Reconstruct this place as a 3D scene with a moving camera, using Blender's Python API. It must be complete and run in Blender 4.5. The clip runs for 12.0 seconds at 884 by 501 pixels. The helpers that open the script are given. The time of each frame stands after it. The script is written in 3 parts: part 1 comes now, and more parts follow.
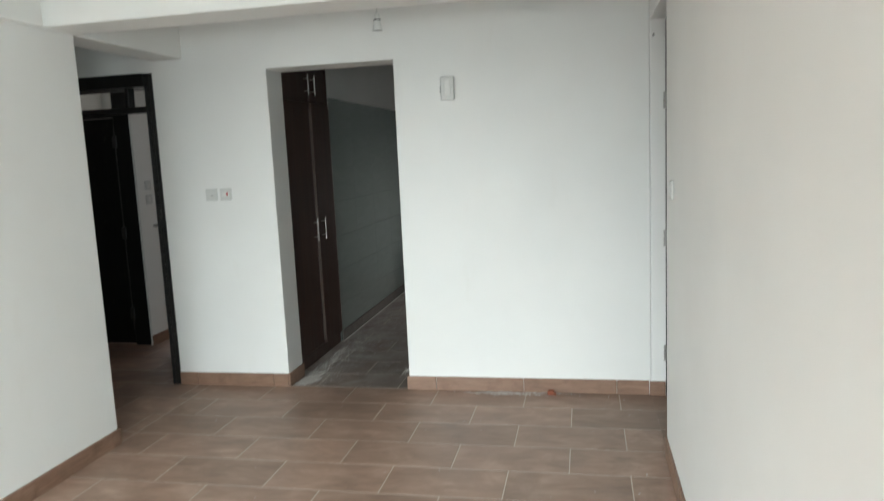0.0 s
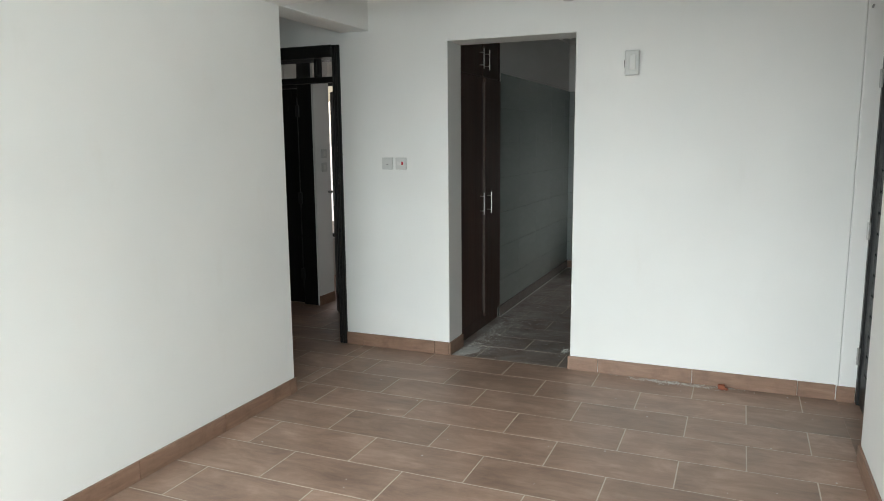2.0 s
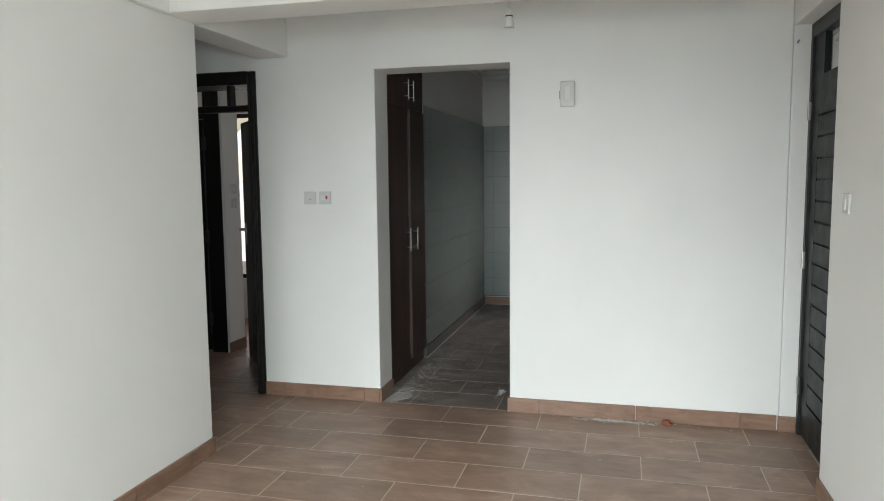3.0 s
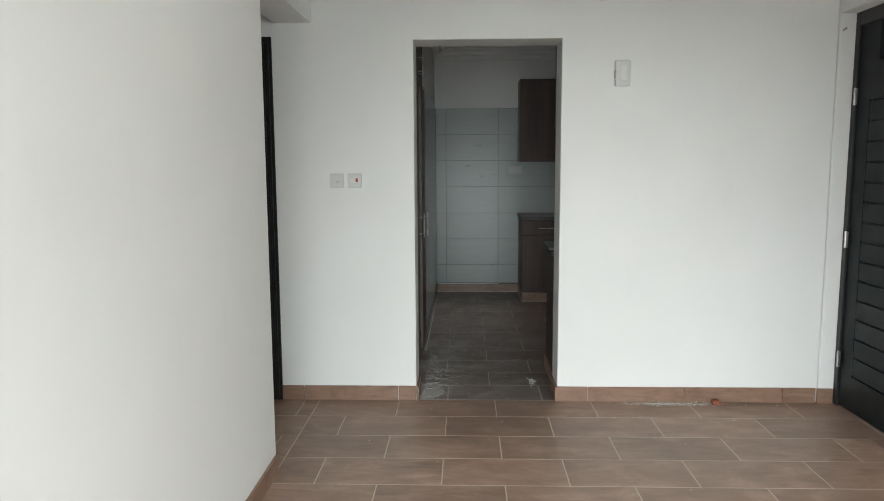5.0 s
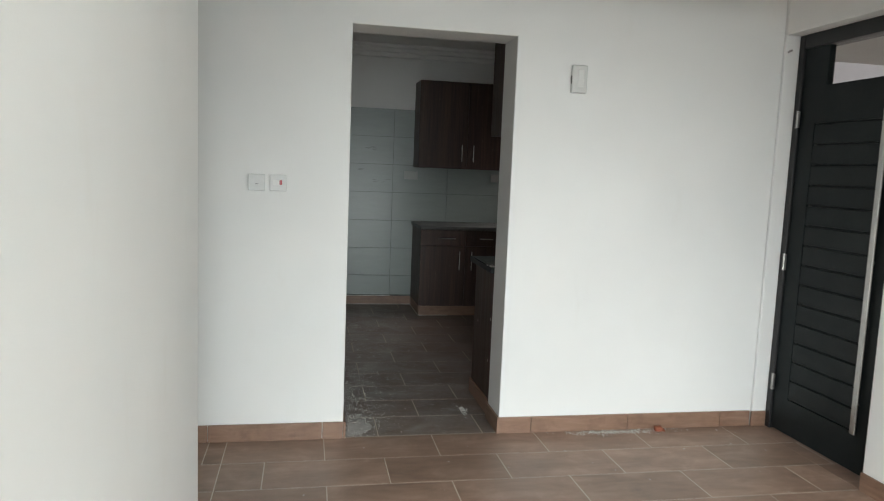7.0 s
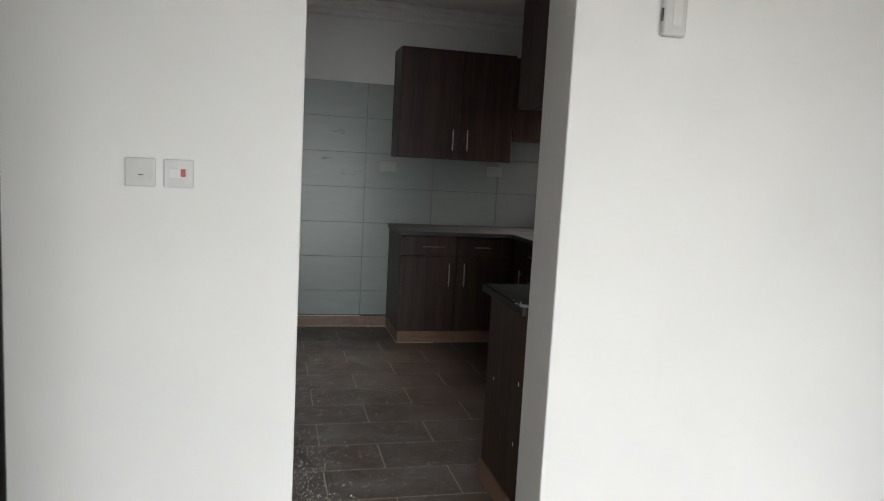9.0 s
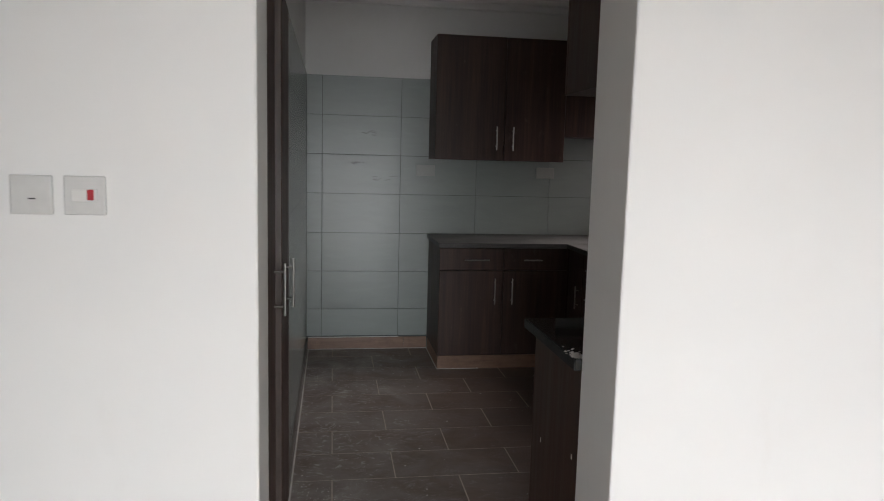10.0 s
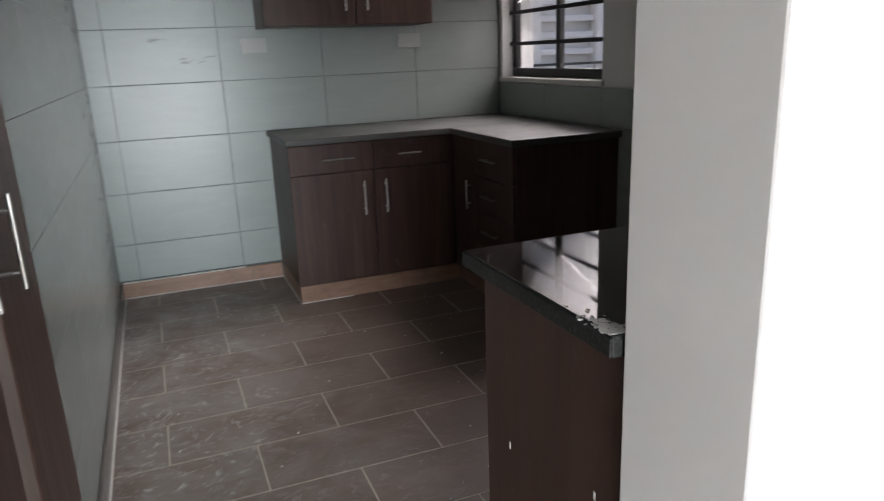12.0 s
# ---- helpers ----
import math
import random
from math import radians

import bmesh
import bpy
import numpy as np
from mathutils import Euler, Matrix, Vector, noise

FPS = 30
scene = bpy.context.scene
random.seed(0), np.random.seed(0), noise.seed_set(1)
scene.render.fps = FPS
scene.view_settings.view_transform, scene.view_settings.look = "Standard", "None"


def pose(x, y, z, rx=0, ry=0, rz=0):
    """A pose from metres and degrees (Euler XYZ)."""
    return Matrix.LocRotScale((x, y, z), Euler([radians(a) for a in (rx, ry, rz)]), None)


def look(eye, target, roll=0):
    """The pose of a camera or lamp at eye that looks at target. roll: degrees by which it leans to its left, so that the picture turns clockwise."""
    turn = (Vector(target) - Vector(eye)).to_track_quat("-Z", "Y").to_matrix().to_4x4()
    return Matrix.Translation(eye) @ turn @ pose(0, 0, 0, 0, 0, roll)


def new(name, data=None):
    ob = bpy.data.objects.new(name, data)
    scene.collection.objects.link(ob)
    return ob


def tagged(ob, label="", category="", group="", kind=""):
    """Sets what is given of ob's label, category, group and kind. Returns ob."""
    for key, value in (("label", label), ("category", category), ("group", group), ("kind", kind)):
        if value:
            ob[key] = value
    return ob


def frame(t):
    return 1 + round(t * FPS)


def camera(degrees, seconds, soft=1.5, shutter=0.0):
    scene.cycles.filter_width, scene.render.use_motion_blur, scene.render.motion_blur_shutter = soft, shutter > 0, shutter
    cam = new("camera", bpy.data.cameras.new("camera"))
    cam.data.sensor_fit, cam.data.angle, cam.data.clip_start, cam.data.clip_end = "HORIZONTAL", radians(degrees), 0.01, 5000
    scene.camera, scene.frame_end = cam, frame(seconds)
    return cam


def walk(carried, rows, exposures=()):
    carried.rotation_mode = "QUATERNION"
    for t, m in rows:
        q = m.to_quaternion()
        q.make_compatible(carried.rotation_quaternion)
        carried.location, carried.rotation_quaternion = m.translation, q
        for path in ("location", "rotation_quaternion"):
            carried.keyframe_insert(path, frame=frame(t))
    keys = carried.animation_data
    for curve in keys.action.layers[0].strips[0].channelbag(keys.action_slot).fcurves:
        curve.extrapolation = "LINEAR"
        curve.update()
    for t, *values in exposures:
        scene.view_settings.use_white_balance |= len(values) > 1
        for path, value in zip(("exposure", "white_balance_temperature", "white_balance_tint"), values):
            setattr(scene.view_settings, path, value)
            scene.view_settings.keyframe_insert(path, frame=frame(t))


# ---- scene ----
# camera and walk
U = 1.062  # metres in one unit of the plan below; the camera's rows are in metres
cam = camera(64.0, 12.0, soft=0.9, shutter=0.3)
PATH = [
    (0, (0.128, -0.238, 1.613), (-0.269, 1.703, 1.34), -2.6),
    (0.5, (0.126, -0.322, 1.485), (-0.378, 1.567, 1.062), -0.5),
    (1, (0.094, -0.304, 1.553), (-0.494, 1.57, 1.176), 1.3),
    (1.5, (0.038, -0.31, 1.569), (-0.663, 1.537, 1.254), 0.5),
    (2, (-0.062, -0.288, 1.55), (-0.832, 1.532, 1.245), -0.5),
    (2.5, (-0.156, -0.217, 1.553), (-0.877, 1.63, 1.298), -0.9),
    (2.7, (-0.227, -0.167, 1.539), (-0.849, 1.721, 1.315), -1.1),
    (4.3, (-1.302, -0.013, 1.487), (-1.538, 1.965, 1.31), -0.7),
    (4.5, (-1.406, -0.014, 1.477), (-1.57, 1.97, 1.287), -2.1),
    (5, (-1.661, 0.003, 1.492), (-1.727, 1.987, 1.249), -0.3),
    (5.5, (-1.913, -0.049, 1.503), (-1.762, 1.929, 1.247), -1.7),
    (6, (-2.057, -0.031, 1.497), (-1.825, 1.945, 1.3), 2.7),
    (6.5, (-2.16, 0.236, 1.494), (-1.78, 2.183, 1.239), 0.8),
    (7, (-2.194, 0.554, 1.496), (-1.815, 2.505, 1.269), 2.3),
    (7.2, (-2.245, 0.718, 1.515), (-1.825, 2.664, 1.32), 1.7),
    (8.8, (-2.087, 1.867, 1.451), (-1.622, 3.797, 1.205), 3.2),
    (9, (-2.064, 2.058, 1.464), (-1.592, 3.987, 1.223), 3.1),
    (9.5, (-1.939, 2.385, 1.465), (-1.535, 4.335, 1.287), 0.1),
    (10, (-1.804, 2.691, 1.486), (-1.496, 4.652, 1.239), 1.5),
    (10.4, (-1.745, 2.967, 1.458), (-1.411, 4.922, 1.195), 2.6),
    (10.5, (-1.735, 3.03, 1.456), (-1.395, 4.979, 1.162), 2.2),
    (10.8, (-1.697, 3.2, 1.43), (-1.368, 5.126, 1.003), 0.4),
    (11, (-1.675, 3.301, 1.407), (-1.367, 5.213, 0.908), -1.8),
    (11.3, (-1.626, 3.472, 1.378), (-1.332, 5.375, 0.834), -2.8),
    (11.5, (-1.604, 3.57, 1.358), (-1.241, 5.457, 0.803), -2.2),
    (11.8, (-1.624, 3.706, 1.356), (-1.076, 5.543, 0.786), -1.8),
    (12, (-1.687, 3.798, 1.345), (-0.981, 5.589, 0.804), -2.3),
]
EXPOSURES = [(0, 0.02, 7050, 16), (2.0, -0.07, 7080, 17), (5, -0.08, 7160, 19), (7, -0.02, 7180, 19), (9, 0.08, 7260, 23), (10, 0.13, 7290, 27), (11, 0.34, 7290, 28), (11.5, 1.26, 7080, 26), (12, 1.36, 7030, 25)]
SKY, BALCONY, SIDE_FILL, KITCHEN, HALL = 0.12, 225.0, 76.0, 6.5, 7.0
walk(cam, [(t, look(eye, target, roll)) for t, eye, target, roll in PATH], EXPOSURES)

# ---- world and large lights ----
world = bpy.data.worlds.new("world")
scene.world = world
world.use_nodes = True
wn = world.node_tree
sky = wn.nodes.new("ShaderNodeTexSky")
sky.sky_type = "NISHITA"
sky.sun_disc = False
sky.sun_elevation = radians(58)
sky.sun_rotation = radians(-25)
sky.air_density, sky.dust_density = 1.2, 3.0
wn.links.new(sky.outputs[0], wn.nodes["Background"].inputs[0])
wn.nodes["Background"].inputs[1].default_value = SKY

sun_data = bpy.data.lights.new("sun", "SUN")
sun_data.energy, sun_data.angle, sun_data.color = 1.2, radians(12), (1.0, 0.95, 0.88)
sun = new("sun", sun_data)
sun.matrix_world = look((0, 0, 20), (5, -11, 0))


XE = 0.50


def window_light(name, eye, target, w, h, watts, color):
    d = bpy.data.lights.new(name, "AREA")
    d.shape, d.size, d.size_y, d.energy, d.color = "RECTANGLE", w * U, h * U, watts, color
    ob = new(name, d)
    ob.matrix_world = look(Vector(eye) * U, Vector(target) * U)
    return ob


day = window_light("balcony_daylight", (-2.40, -2.12, 1.08), (-2.20, 0.2, -0.58), 4.0, 1.8, BALCONY, (0.76, 0.94, 1.0))
day.data.spread = radians(100)
# fill lamp in an added, unseen east window; it brightens the west wall
side = window_light("side_daylight", (XE - 0.06, -1.05, 1.45), (-2.2, 0.9, 0.40), 1.5, 1.0, SIDE_FILL, (0.70, 0.94, 1.0))
kitchen_lamp = window_light("kitchen_daylight", (0.655, 7.16, 1.60), (-1.0, 6.75, 0.2), 1.0, 0.86, KITCHEN, (0.95, 0.98, 1.0))
kitchen_lamp.data.spread = math.radians(92)
window_light("hall_daylight", (-3.9, 6.62, 1.3), (-3.7, 5.0, 1.0), 1.3, 1.5, HALL, (0.95, 0.97, 1.0))


# ---- materials ----
def material(name, base, rough=0.5, metal=0.0, spec=0.5):
    m = bpy.data.materials.new(name)
    m.use_nodes = True
    b = m.node_tree.nodes["Principled BSDF"]
    b.inputs["Base Color"].default_value = (*base, 1)
    b.inputs["Roughness"].default_value = rough
    b.inputs["Metallic"].default_value = metal
    b.inputs["Specular IOR Level"].default_value = spec
    return m, m.node_tree, b


def node(nt, kind, **vals):
    n = nt.nodes.new(kind)
    for k, v in vals.items():
        n.inputs[k.replace("_", " ")].default_value = v
    return n


def coords(nt, scale=(1, 1, 1), shift=None):
    g = nt.nodes.new("ShaderNodeNewGeometry")
    mp = nt.nodes.new("ShaderNodeMapping")
    mp.inputs["Scale"].default_value = scale
    nt.links.new(g.outputs["Position"], mp.inputs["Vector"])
    if shift:
        nt.links.new(shift, mp.inputs["Location"])
    return mp.outputs[0]


def noise_tex(nt, vec, scale, detail=4, rough=0.55, distortion=0.0):
    n = node(nt, "ShaderNodeTexNoise", Scale=scale, Detail=detail, Roughness=rough, Distortion=distortion)
    nt.links.new(vec, n.inputs["Vector"])
    return n.outputs["Fac"]


def ramp(nt, fac, *stops):
    r = nt.nodes.new("ShaderNodeValToRGB")
    el = r.color_ramp.elements
    while len(el) < len(stops):
        el.new(0.5)
    for e, (p, c) in zip(el, stops):
        e.position = p
        e.color = (*c, 1) if len(c) == 3 else c
    nt.links.new(fac, r.inputs[0])
    return r.outputs[0]


def mix(nt, fac, a, b, mode="MIX"):
    n = nt.nodes.new("ShaderNodeMix")
    n.data_type, n.blend_type = "RGBA", mode
    for sock, v in ((n.inputs[0], fac), (n.inputs[6], a), (n.inputs[7], b)):
        if isinstance(v, (int, float)):
            sock.default_value = v
        elif isinstance(v, tuple):
            sock.default_value = (*v, 1)
        else:
            nt.links.new(v, sock)
    return n.outputs[2]


def bump(nt, b, height, strength, dist=0.002):
    n = node(nt, "ShaderNodeBump", Strength=strength, Distance=dist)
    nt.links.new(height, n.inputs["Height"])
    nt.links.new(n.outputs[0], b.inputs["Normal"])


def grey(v):
    return (v, v, v)


def make_paint(name, base, marks=0.06):
    m, nt, b = material(name, base, 0.62, spec=0.3)
    v = coords(nt)
    big = noise_tex(nt, v, 1.1, 3)
    fine = noise_tex(nt, v, 160, 3)
    tone = ramp(nt, big, (0.3, tuple(c * (1 - marks) for c in base)), (0.7, base))
    smear = ramp(nt, noise_tex(nt, coords(nt, (2.5, 2.5, 0.8)), 2.2, 6, 0.6), (0.62, grey(1.0)), (0.85, (0.965, 0.955, 0.94)))
    nt.links.new(mix(nt, 1.0, tone, smear, "MULTIPLY"), b.inputs["Base Color"])
    roll = nt.nodes.new("ShaderNodeMath")
    roll.operation = "ADD"
    nt.links.new(fine, roll.inputs[0])
    nt.links.new(noise_tex(nt, v, 9, 2), roll.inputs[1])
    bump(nt, b, roll.outputs[0], 0.12, 0.002)
    return m


wall_paint = make_paint("white_wall_paint", (0.80, 0.795, 0.775))
ceiling_paint = make_paint("ceiling_paint", (0.82, 0.81, 0.79), 0.03)


def make_floor(name, dust):
    m, nt, b = material(name, (0.2, 0.12, 0.08), 0.42)
    info = nt.nodes.new("ShaderNodeObjectInfo")
    sh = nt.nodes.new("ShaderNodeVectorMath")
    sh.operation = "SCALE"
    sh.inputs[0].default_value = (3.1, 17.0, 5.0)
    nt.links.new(info.outputs["Random"], sh.inputs["Scale"])
    streak = noise_tex(nt, coords(nt, (1.6, 9, 1), sh.outputs[0]), 2.2, 6, 0.6, 1.2)
    cloud = noise_tex(nt, coords(nt, (1, 1.8, 1), sh.outputs[0]), 3.4, 8, 0.68, 0.5)
    col = ramp(nt, streak, (0.25, (0.205, 0.124, 0.091)), (0.5, (0.325, 0.208, 0.155)), (0.78, (0.455, 0.315, 0.242)))
    col = mix(nt, 0.62, col, ramp(nt, cloud, (0.32, (0.155, 0.094, 0.070)), (0.52, (0.322, 0.206, 0.155)), (0.72, (0.530, 0.378, 0.298))))
    # the kitchen copy's colour is darkened for its dirt film and the room's shade
    dirt_and_shade = 0.66 if dust > 0.5 else 1.0
    tone = ramp(nt, info.outputs["Random"], (0.0, grey(0.86 * dirt_and_shade)), (1.0, grey(1.1 * dirt_and_shade)))
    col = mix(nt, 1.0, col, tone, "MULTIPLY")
    # grey-brown mixed in for the same dirt film and shade
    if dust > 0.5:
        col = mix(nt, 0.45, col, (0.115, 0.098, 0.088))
    v = coords(nt)
    patches = noise_tex(nt, v, 2.1, 4, 0.6)
    crumbs = noise_tex(nt, coords(nt, (1.0, 1.4, 1)), 11.0 if dust > 0.5 else 9.0, 9, 0.75, 2.2)
    mul = nt.nodes.new("ShaderNodeMath")
    mul.operation = "MULTIPLY"
    lo, hi = (0.40, 0.56) if dust > 0.5 else (0.50, 0.70)
    nt.links.new(ramp(nt, patches, (lo - 0.1, grey(0)), (lo + 0.2, grey(1))), mul.inputs[0])
    nt.links.new(ramp(nt, crumbs, (hi - 0.02, grey(0)), (hi + 0.09, grey(1))), mul.inputs[1])
    fac = nt.nodes.new("ShaderNodeMath")
    fac.operation = "MULTIPLY"
    fac.inputs[1].default_value = dust
    nt.links.new(mul.outputs[0], fac.inputs[0])
    amount = fac.outputs[0]
    if dust > 0.5:
        # swept cement dust lies thickest along the tiled side wall
        sep = nt.nodes.new("ShaderNodeSeparateXYZ")
        nt.links.new(coords(nt), sep.inputs[0])
        rng_x = node(nt, "ShaderNodeMapRange", From_Min=-2.0, From_Max=-0.75, To_Min=1.3, To_Max=0.10)
        nt.links.new(sep.outputs[0], rng_x.inputs[0])
        film = nt.nodes.new("ShaderNodeMath")
        film.operation = "ADD"
        haze = noise_tex(nt, coords(nt), 3.4, 7, 0.62, 0.6)
        nt.links.new(ramp(nt, haze, (0.36, grey(0.02)), (0.70, grey(0.48))), film.inputs[1])
        nt.links.new(amount, film.inputs[0])
        scaled = nt.nodes.new("ShaderNodeMath")
        scaled.operation, scaled.use_clamp = "MULTIPLY", True
        nt.links.new(film.outputs[0], scaled.inputs[0])
        nt.links.new(rng_x.outputs[0], scaled.inputs[1])
        amount = scaled.outputs[0]
    col = mix(nt, amount, col, (0.52, 0.515, 0.505))
    nt.links.new(col, b.inputs["Base Color"])
    nt.links.new(ramp(nt, cloud, (0.3, grey(0.34)), (0.7, grey(0.55))), b.inputs["Roughness"])
    bump(nt, b, streak, 0.10, 0.002)
    return m


tile_brown = make_floor("brown_floor_tile", 0.30)
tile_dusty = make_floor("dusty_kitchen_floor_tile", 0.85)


def make_skirting():
    m, nt, b = material("skirting_tile", (0.3, 0.16, 0.09), 0.4)
    info = nt.nodes.new("ShaderNodeObjectInfo")
    sh = nt.nodes.new("ShaderNodeVectorMath")
    sh.operation = "SCALE"
    sh.inputs[0].default_value = (7, 3, 11)
    nt.links.new(info.outputs["Random"], sh.inputs["Scale"])
    f = noise_tex(nt, coords(nt, (2, 2, 14), sh.outputs[0]), 2, 5, 0.6, 0.8)
    c = ramp(nt, f, (0.25, (0.195, 0.110, 0.073)), (0.55, (0.262, 0.152, 0.104)), (0.8, (0.320, 0.200, 0.144)))
    dirt_and_shade = ramp(nt, noise_tex(nt, coords(nt), 9, 5, 0.65), (0.5, grey(1)), (0.75, (0.72, 0.69, 0.66)))
    nt.links.new(mix(nt, 1.0, c, dirt_and_shade, "MULTIPLY"), b.inputs["Base Color"])
    bump(nt, b, f, 0.08)
    return m


skirting_tile = make_skirting()


def make_grout(name, c):
    m, nt, b = material(name, c, 0.9, spec=0.2)
    f = noise_tex(nt, coords(nt), 25, 4)
    nt.links.new(ramp(nt, f, (0.3, tuple(x * 0.8 for x in c)), (0.7, c)), b.inputs["Base Color"])
    bump(nt, b, f, 0.3, 0.001)
    return m


grout = make_grout("pale_grout", (0.62, 0.555, 0.475))
grout_grey = make_grout("grey_wall_grout", (0.12, 0.128, 0.124))
grout_match = make_grout("tile_coloured_grout", (0.24, 0.255, 0.25))
# skirting tile for the kitchen side wall, shade and grazing reflection put into its colour
skirting_shaded = make_grout("shaded_brown_skirting", (0.19, 0.172, 0.155))
skirting_shaded.node_tree.nodes["Principled BSDF"].inputs["Roughness"].default_value = 0.22
plaster = make_grout("dry_plaster", (0.72, 0.71, 0.68))
cement = make_grout("cement_smear", (0.56, 0.55, 0.53))
brick_red = make_grout("brick_crumb_red", (0.30, 0.10, 0.06))


def make_wall_tile(name, rough, relief):
    m, nt, b = material(name, (0.3, 0.33, 0.32), 0.14, 0.0, 0.75)
    info = nt.nodes.new("ShaderNodeObjectInfo")
    sh = nt.nodes.new("ShaderNodeVectorMath")
    sh.operation = "SCALE"
    sh.inputs[0].default_value = (5, 9, 13)
    nt.links.new(info.outputs["Random"], sh.inputs["Scale"])
    f = noise_tex(nt, coords(nt, (1.2, 1.2, 6), sh.outputs[0]), 2.5, 5, 0.6, 0.9)
    c = ramp(nt, f, (0.25, (0.228, 0.264, 0.248)), (0.55, (0.245, 0.281, 0.264)), (0.85, (0.268, 0.303, 0.286)))
    stain = ramp(nt, noise_tex(nt, coords(nt, (1, 1, 2.6)), 5, 6, 0.7, 1.5), (0.74, grey(1)), (0.95, (0.95, 0.955, 0.955)))
    nt.links.new(mix(nt, 1.0, c, stain, "MULTIPLY"), b.inputs["Base Color"])
    b.inputs["Roughness"].default_value = rough
    bump(nt, b, noise_tex(nt, coords(nt, (1.4, 1.4, 20), sh.outputs[0]), 3, 4, 0.6), relief, 0.002)
    return m


wall_tile = make_wall_tile("grey_green_wall_tile", 0.25, 0.004)
relief_tile = make_wall_tile("ribbed_grey_green_wall_tile", 0.35, 0.06)


def make_wood(name, lo, mid, hi, rough=0.42):
    m, nt, b = material(name, mid, rough, spec=0.4)
    info = nt.nodes.new("ShaderNodeObjectInfo")
    sh = nt.nodes.new("ShaderNodeVectorMath")
    sh.operation = "SCALE"
    sh.inputs[0].default_value = (9, 7, 3)
    nt.links.new(info.outputs["Random"], sh.inputs["Scale"])
    f = noise_tex(nt, coords(nt, (26, 26, 1.1), sh.outputs[0]), 1.6, 6, 0.62, 0.5)
    broad = noise_tex(nt, coords(nt, (7, 7, 0.5), sh.outputs[0]), 1.2, 3)
    c = ramp(nt, f, (0.28, lo), (0.52, mid), (0.78, hi))
    c = mix(nt, 0.35, c, ramp(nt, broad, (0.35, lo), (0.7, hi)))
    dust = ramp(nt, noise_tex(nt, coords(nt, (4, 4, 2)), 4, 6, 0.7), (0.62, grey(0)), (0.85, grey(0.35)))
    nt.links.new(mix(nt, dust, c, (0.24, 0.21, 0.19)), b.inputs["Base Color"])
    nt.links.new(ramp(nt, f, (0.3, grey(rough - 0.06)), (0.7, grey(rough + 0.1))), b.inputs["Roughness"])
    bump(nt, b, f, 0.15, 0.001)
    return m


dark_wood = make_wood("dark_walnut_laminate", (0.025, 0.0110, 0.0082), (0.053, 0.0255, 0.0185), (0.096, 0.050, 0.038))
black_wood = make_wood("black_stained_timber", (0.006, 0.0055, 0.005), (0.011, 0.010, 0.009), (0.018, 0.016, 0.015), 0.38)
edge_wood = make_wood("pale_cabinet_edge", (0.05, 0.034, 0.028), (0.08, 0.056, 0.047), (0.12, 0.09, 0.078))


def make_door_paint():
    m, nt, b = material("charcoal_door_paint", (0.022, 0.026, 0.027), 0.45, 0.0, 0.16)
    v = coords(nt)
    f = noise_tex(nt, v, 3, 4)
    nt.links.new(ramp(nt, f, (0.3, (0.008, 0.0105, 0.0112)), (0.7, (0.013, 0.0165, 0.0172))), b.inputs["Base Color"])
    nt.links.new(ramp(nt, noise_tex(nt, v, 8, 4), (0.3, grey(0.36)), (0.7, grey(0.52))), b.inputs["Roughness"])
    bump(nt, b, noise_tex(nt, v, 130, 2), 0.08, 0.001)
    return m


door_paint = make_door_paint()
black_frame = material("black_steel_frame", (0.012, 0.012, 0.013), 0.4)[0]


def make_steel():
    m, nt, b = material("brushed_steel", (0.37, 0.36, 0.345), 0.34, 1.0)
    f = noise_tex(nt, coords(nt, (60, 60, 4)), 5, 3)
    nt.links.new(ramp(nt, f, (0.3, grey(0.24)), (0.7, grey(0.42))), b.inputs["Roughness"])
    return m


steel = make_steel()
dull_steel = material("dull_steel", (0.10, 0.10, 0.10), 0.5, 1.0)[0]


def make_granite(name, dust, rough, spread=1.0):
    m, nt, b = material(name, (0.03, 0.032, 0.032), 0.14)
    b.inputs["Specular IOR Level"].default_value = 0.24
    v = coords(nt)
    sp = ramp(nt, noise_tex(nt, v, 140, 4, 0.7), (0.45, (0.011, 0.012, 0.012)), (0.60, (0.028, 0.031, 0.030)), (0.76, (0.085, 0.09, 0.088)))
    # grey mixed into the stone for thin dust and, by the window, its reflection
    d = ramp(nt, noise_tex(nt, v, 3.5, 6, 0.65), (0.3, grey(dust * 0.6)), (0.8, grey(dust)))
    nt.links.new(mix(nt, d, sp, (0.33, 0.32, 0.30)), b.inputs["Base Color"])
    nt.links.new(ramp(nt, noise_tex(nt, v, 4, 5), (0.35, grey(rough * (1 - 0.6 * spread))), (0.75, grey(rough * (1 + 0.3 * spread)))), b.inputs["Roughness"])
    return m


granite = make_granite("dark_granite", 0.06, 0.05)
# window worktop: grazing window sheen is part of this grey colour
granite_greyed = make_granite("greyed_granite", 0.24, 0.46, 0.3)
granite_greyed.node_tree.nodes["Principled BSDF"].inputs["Specular IOR Level"].default_value = 0.35
granite_rough = make_granite("sawn_granite_edge", 0.03, 0.55, 0.3)
granite_rough.node_tree.nodes["Principled BSDF"].inputs["Specular IOR Level"].default_value = 0.2


def make_plastic(name, c):
    m, nt, b = material(name, c, 0.32)
    f = noise_tex(nt, coords(nt), 40, 3)
    nt.links.new(ramp(nt, f, (0.3, tuple(x * 0.95 for x in c)), (0.7, c)), b.inputs["Base Color"])
    return m


plastic = make_plastic("grey_white_plastic", (0.60, 0.60, 0.58))
plastic_light = make_plastic("white_plastic", (0.68, 0.675, 0.65))
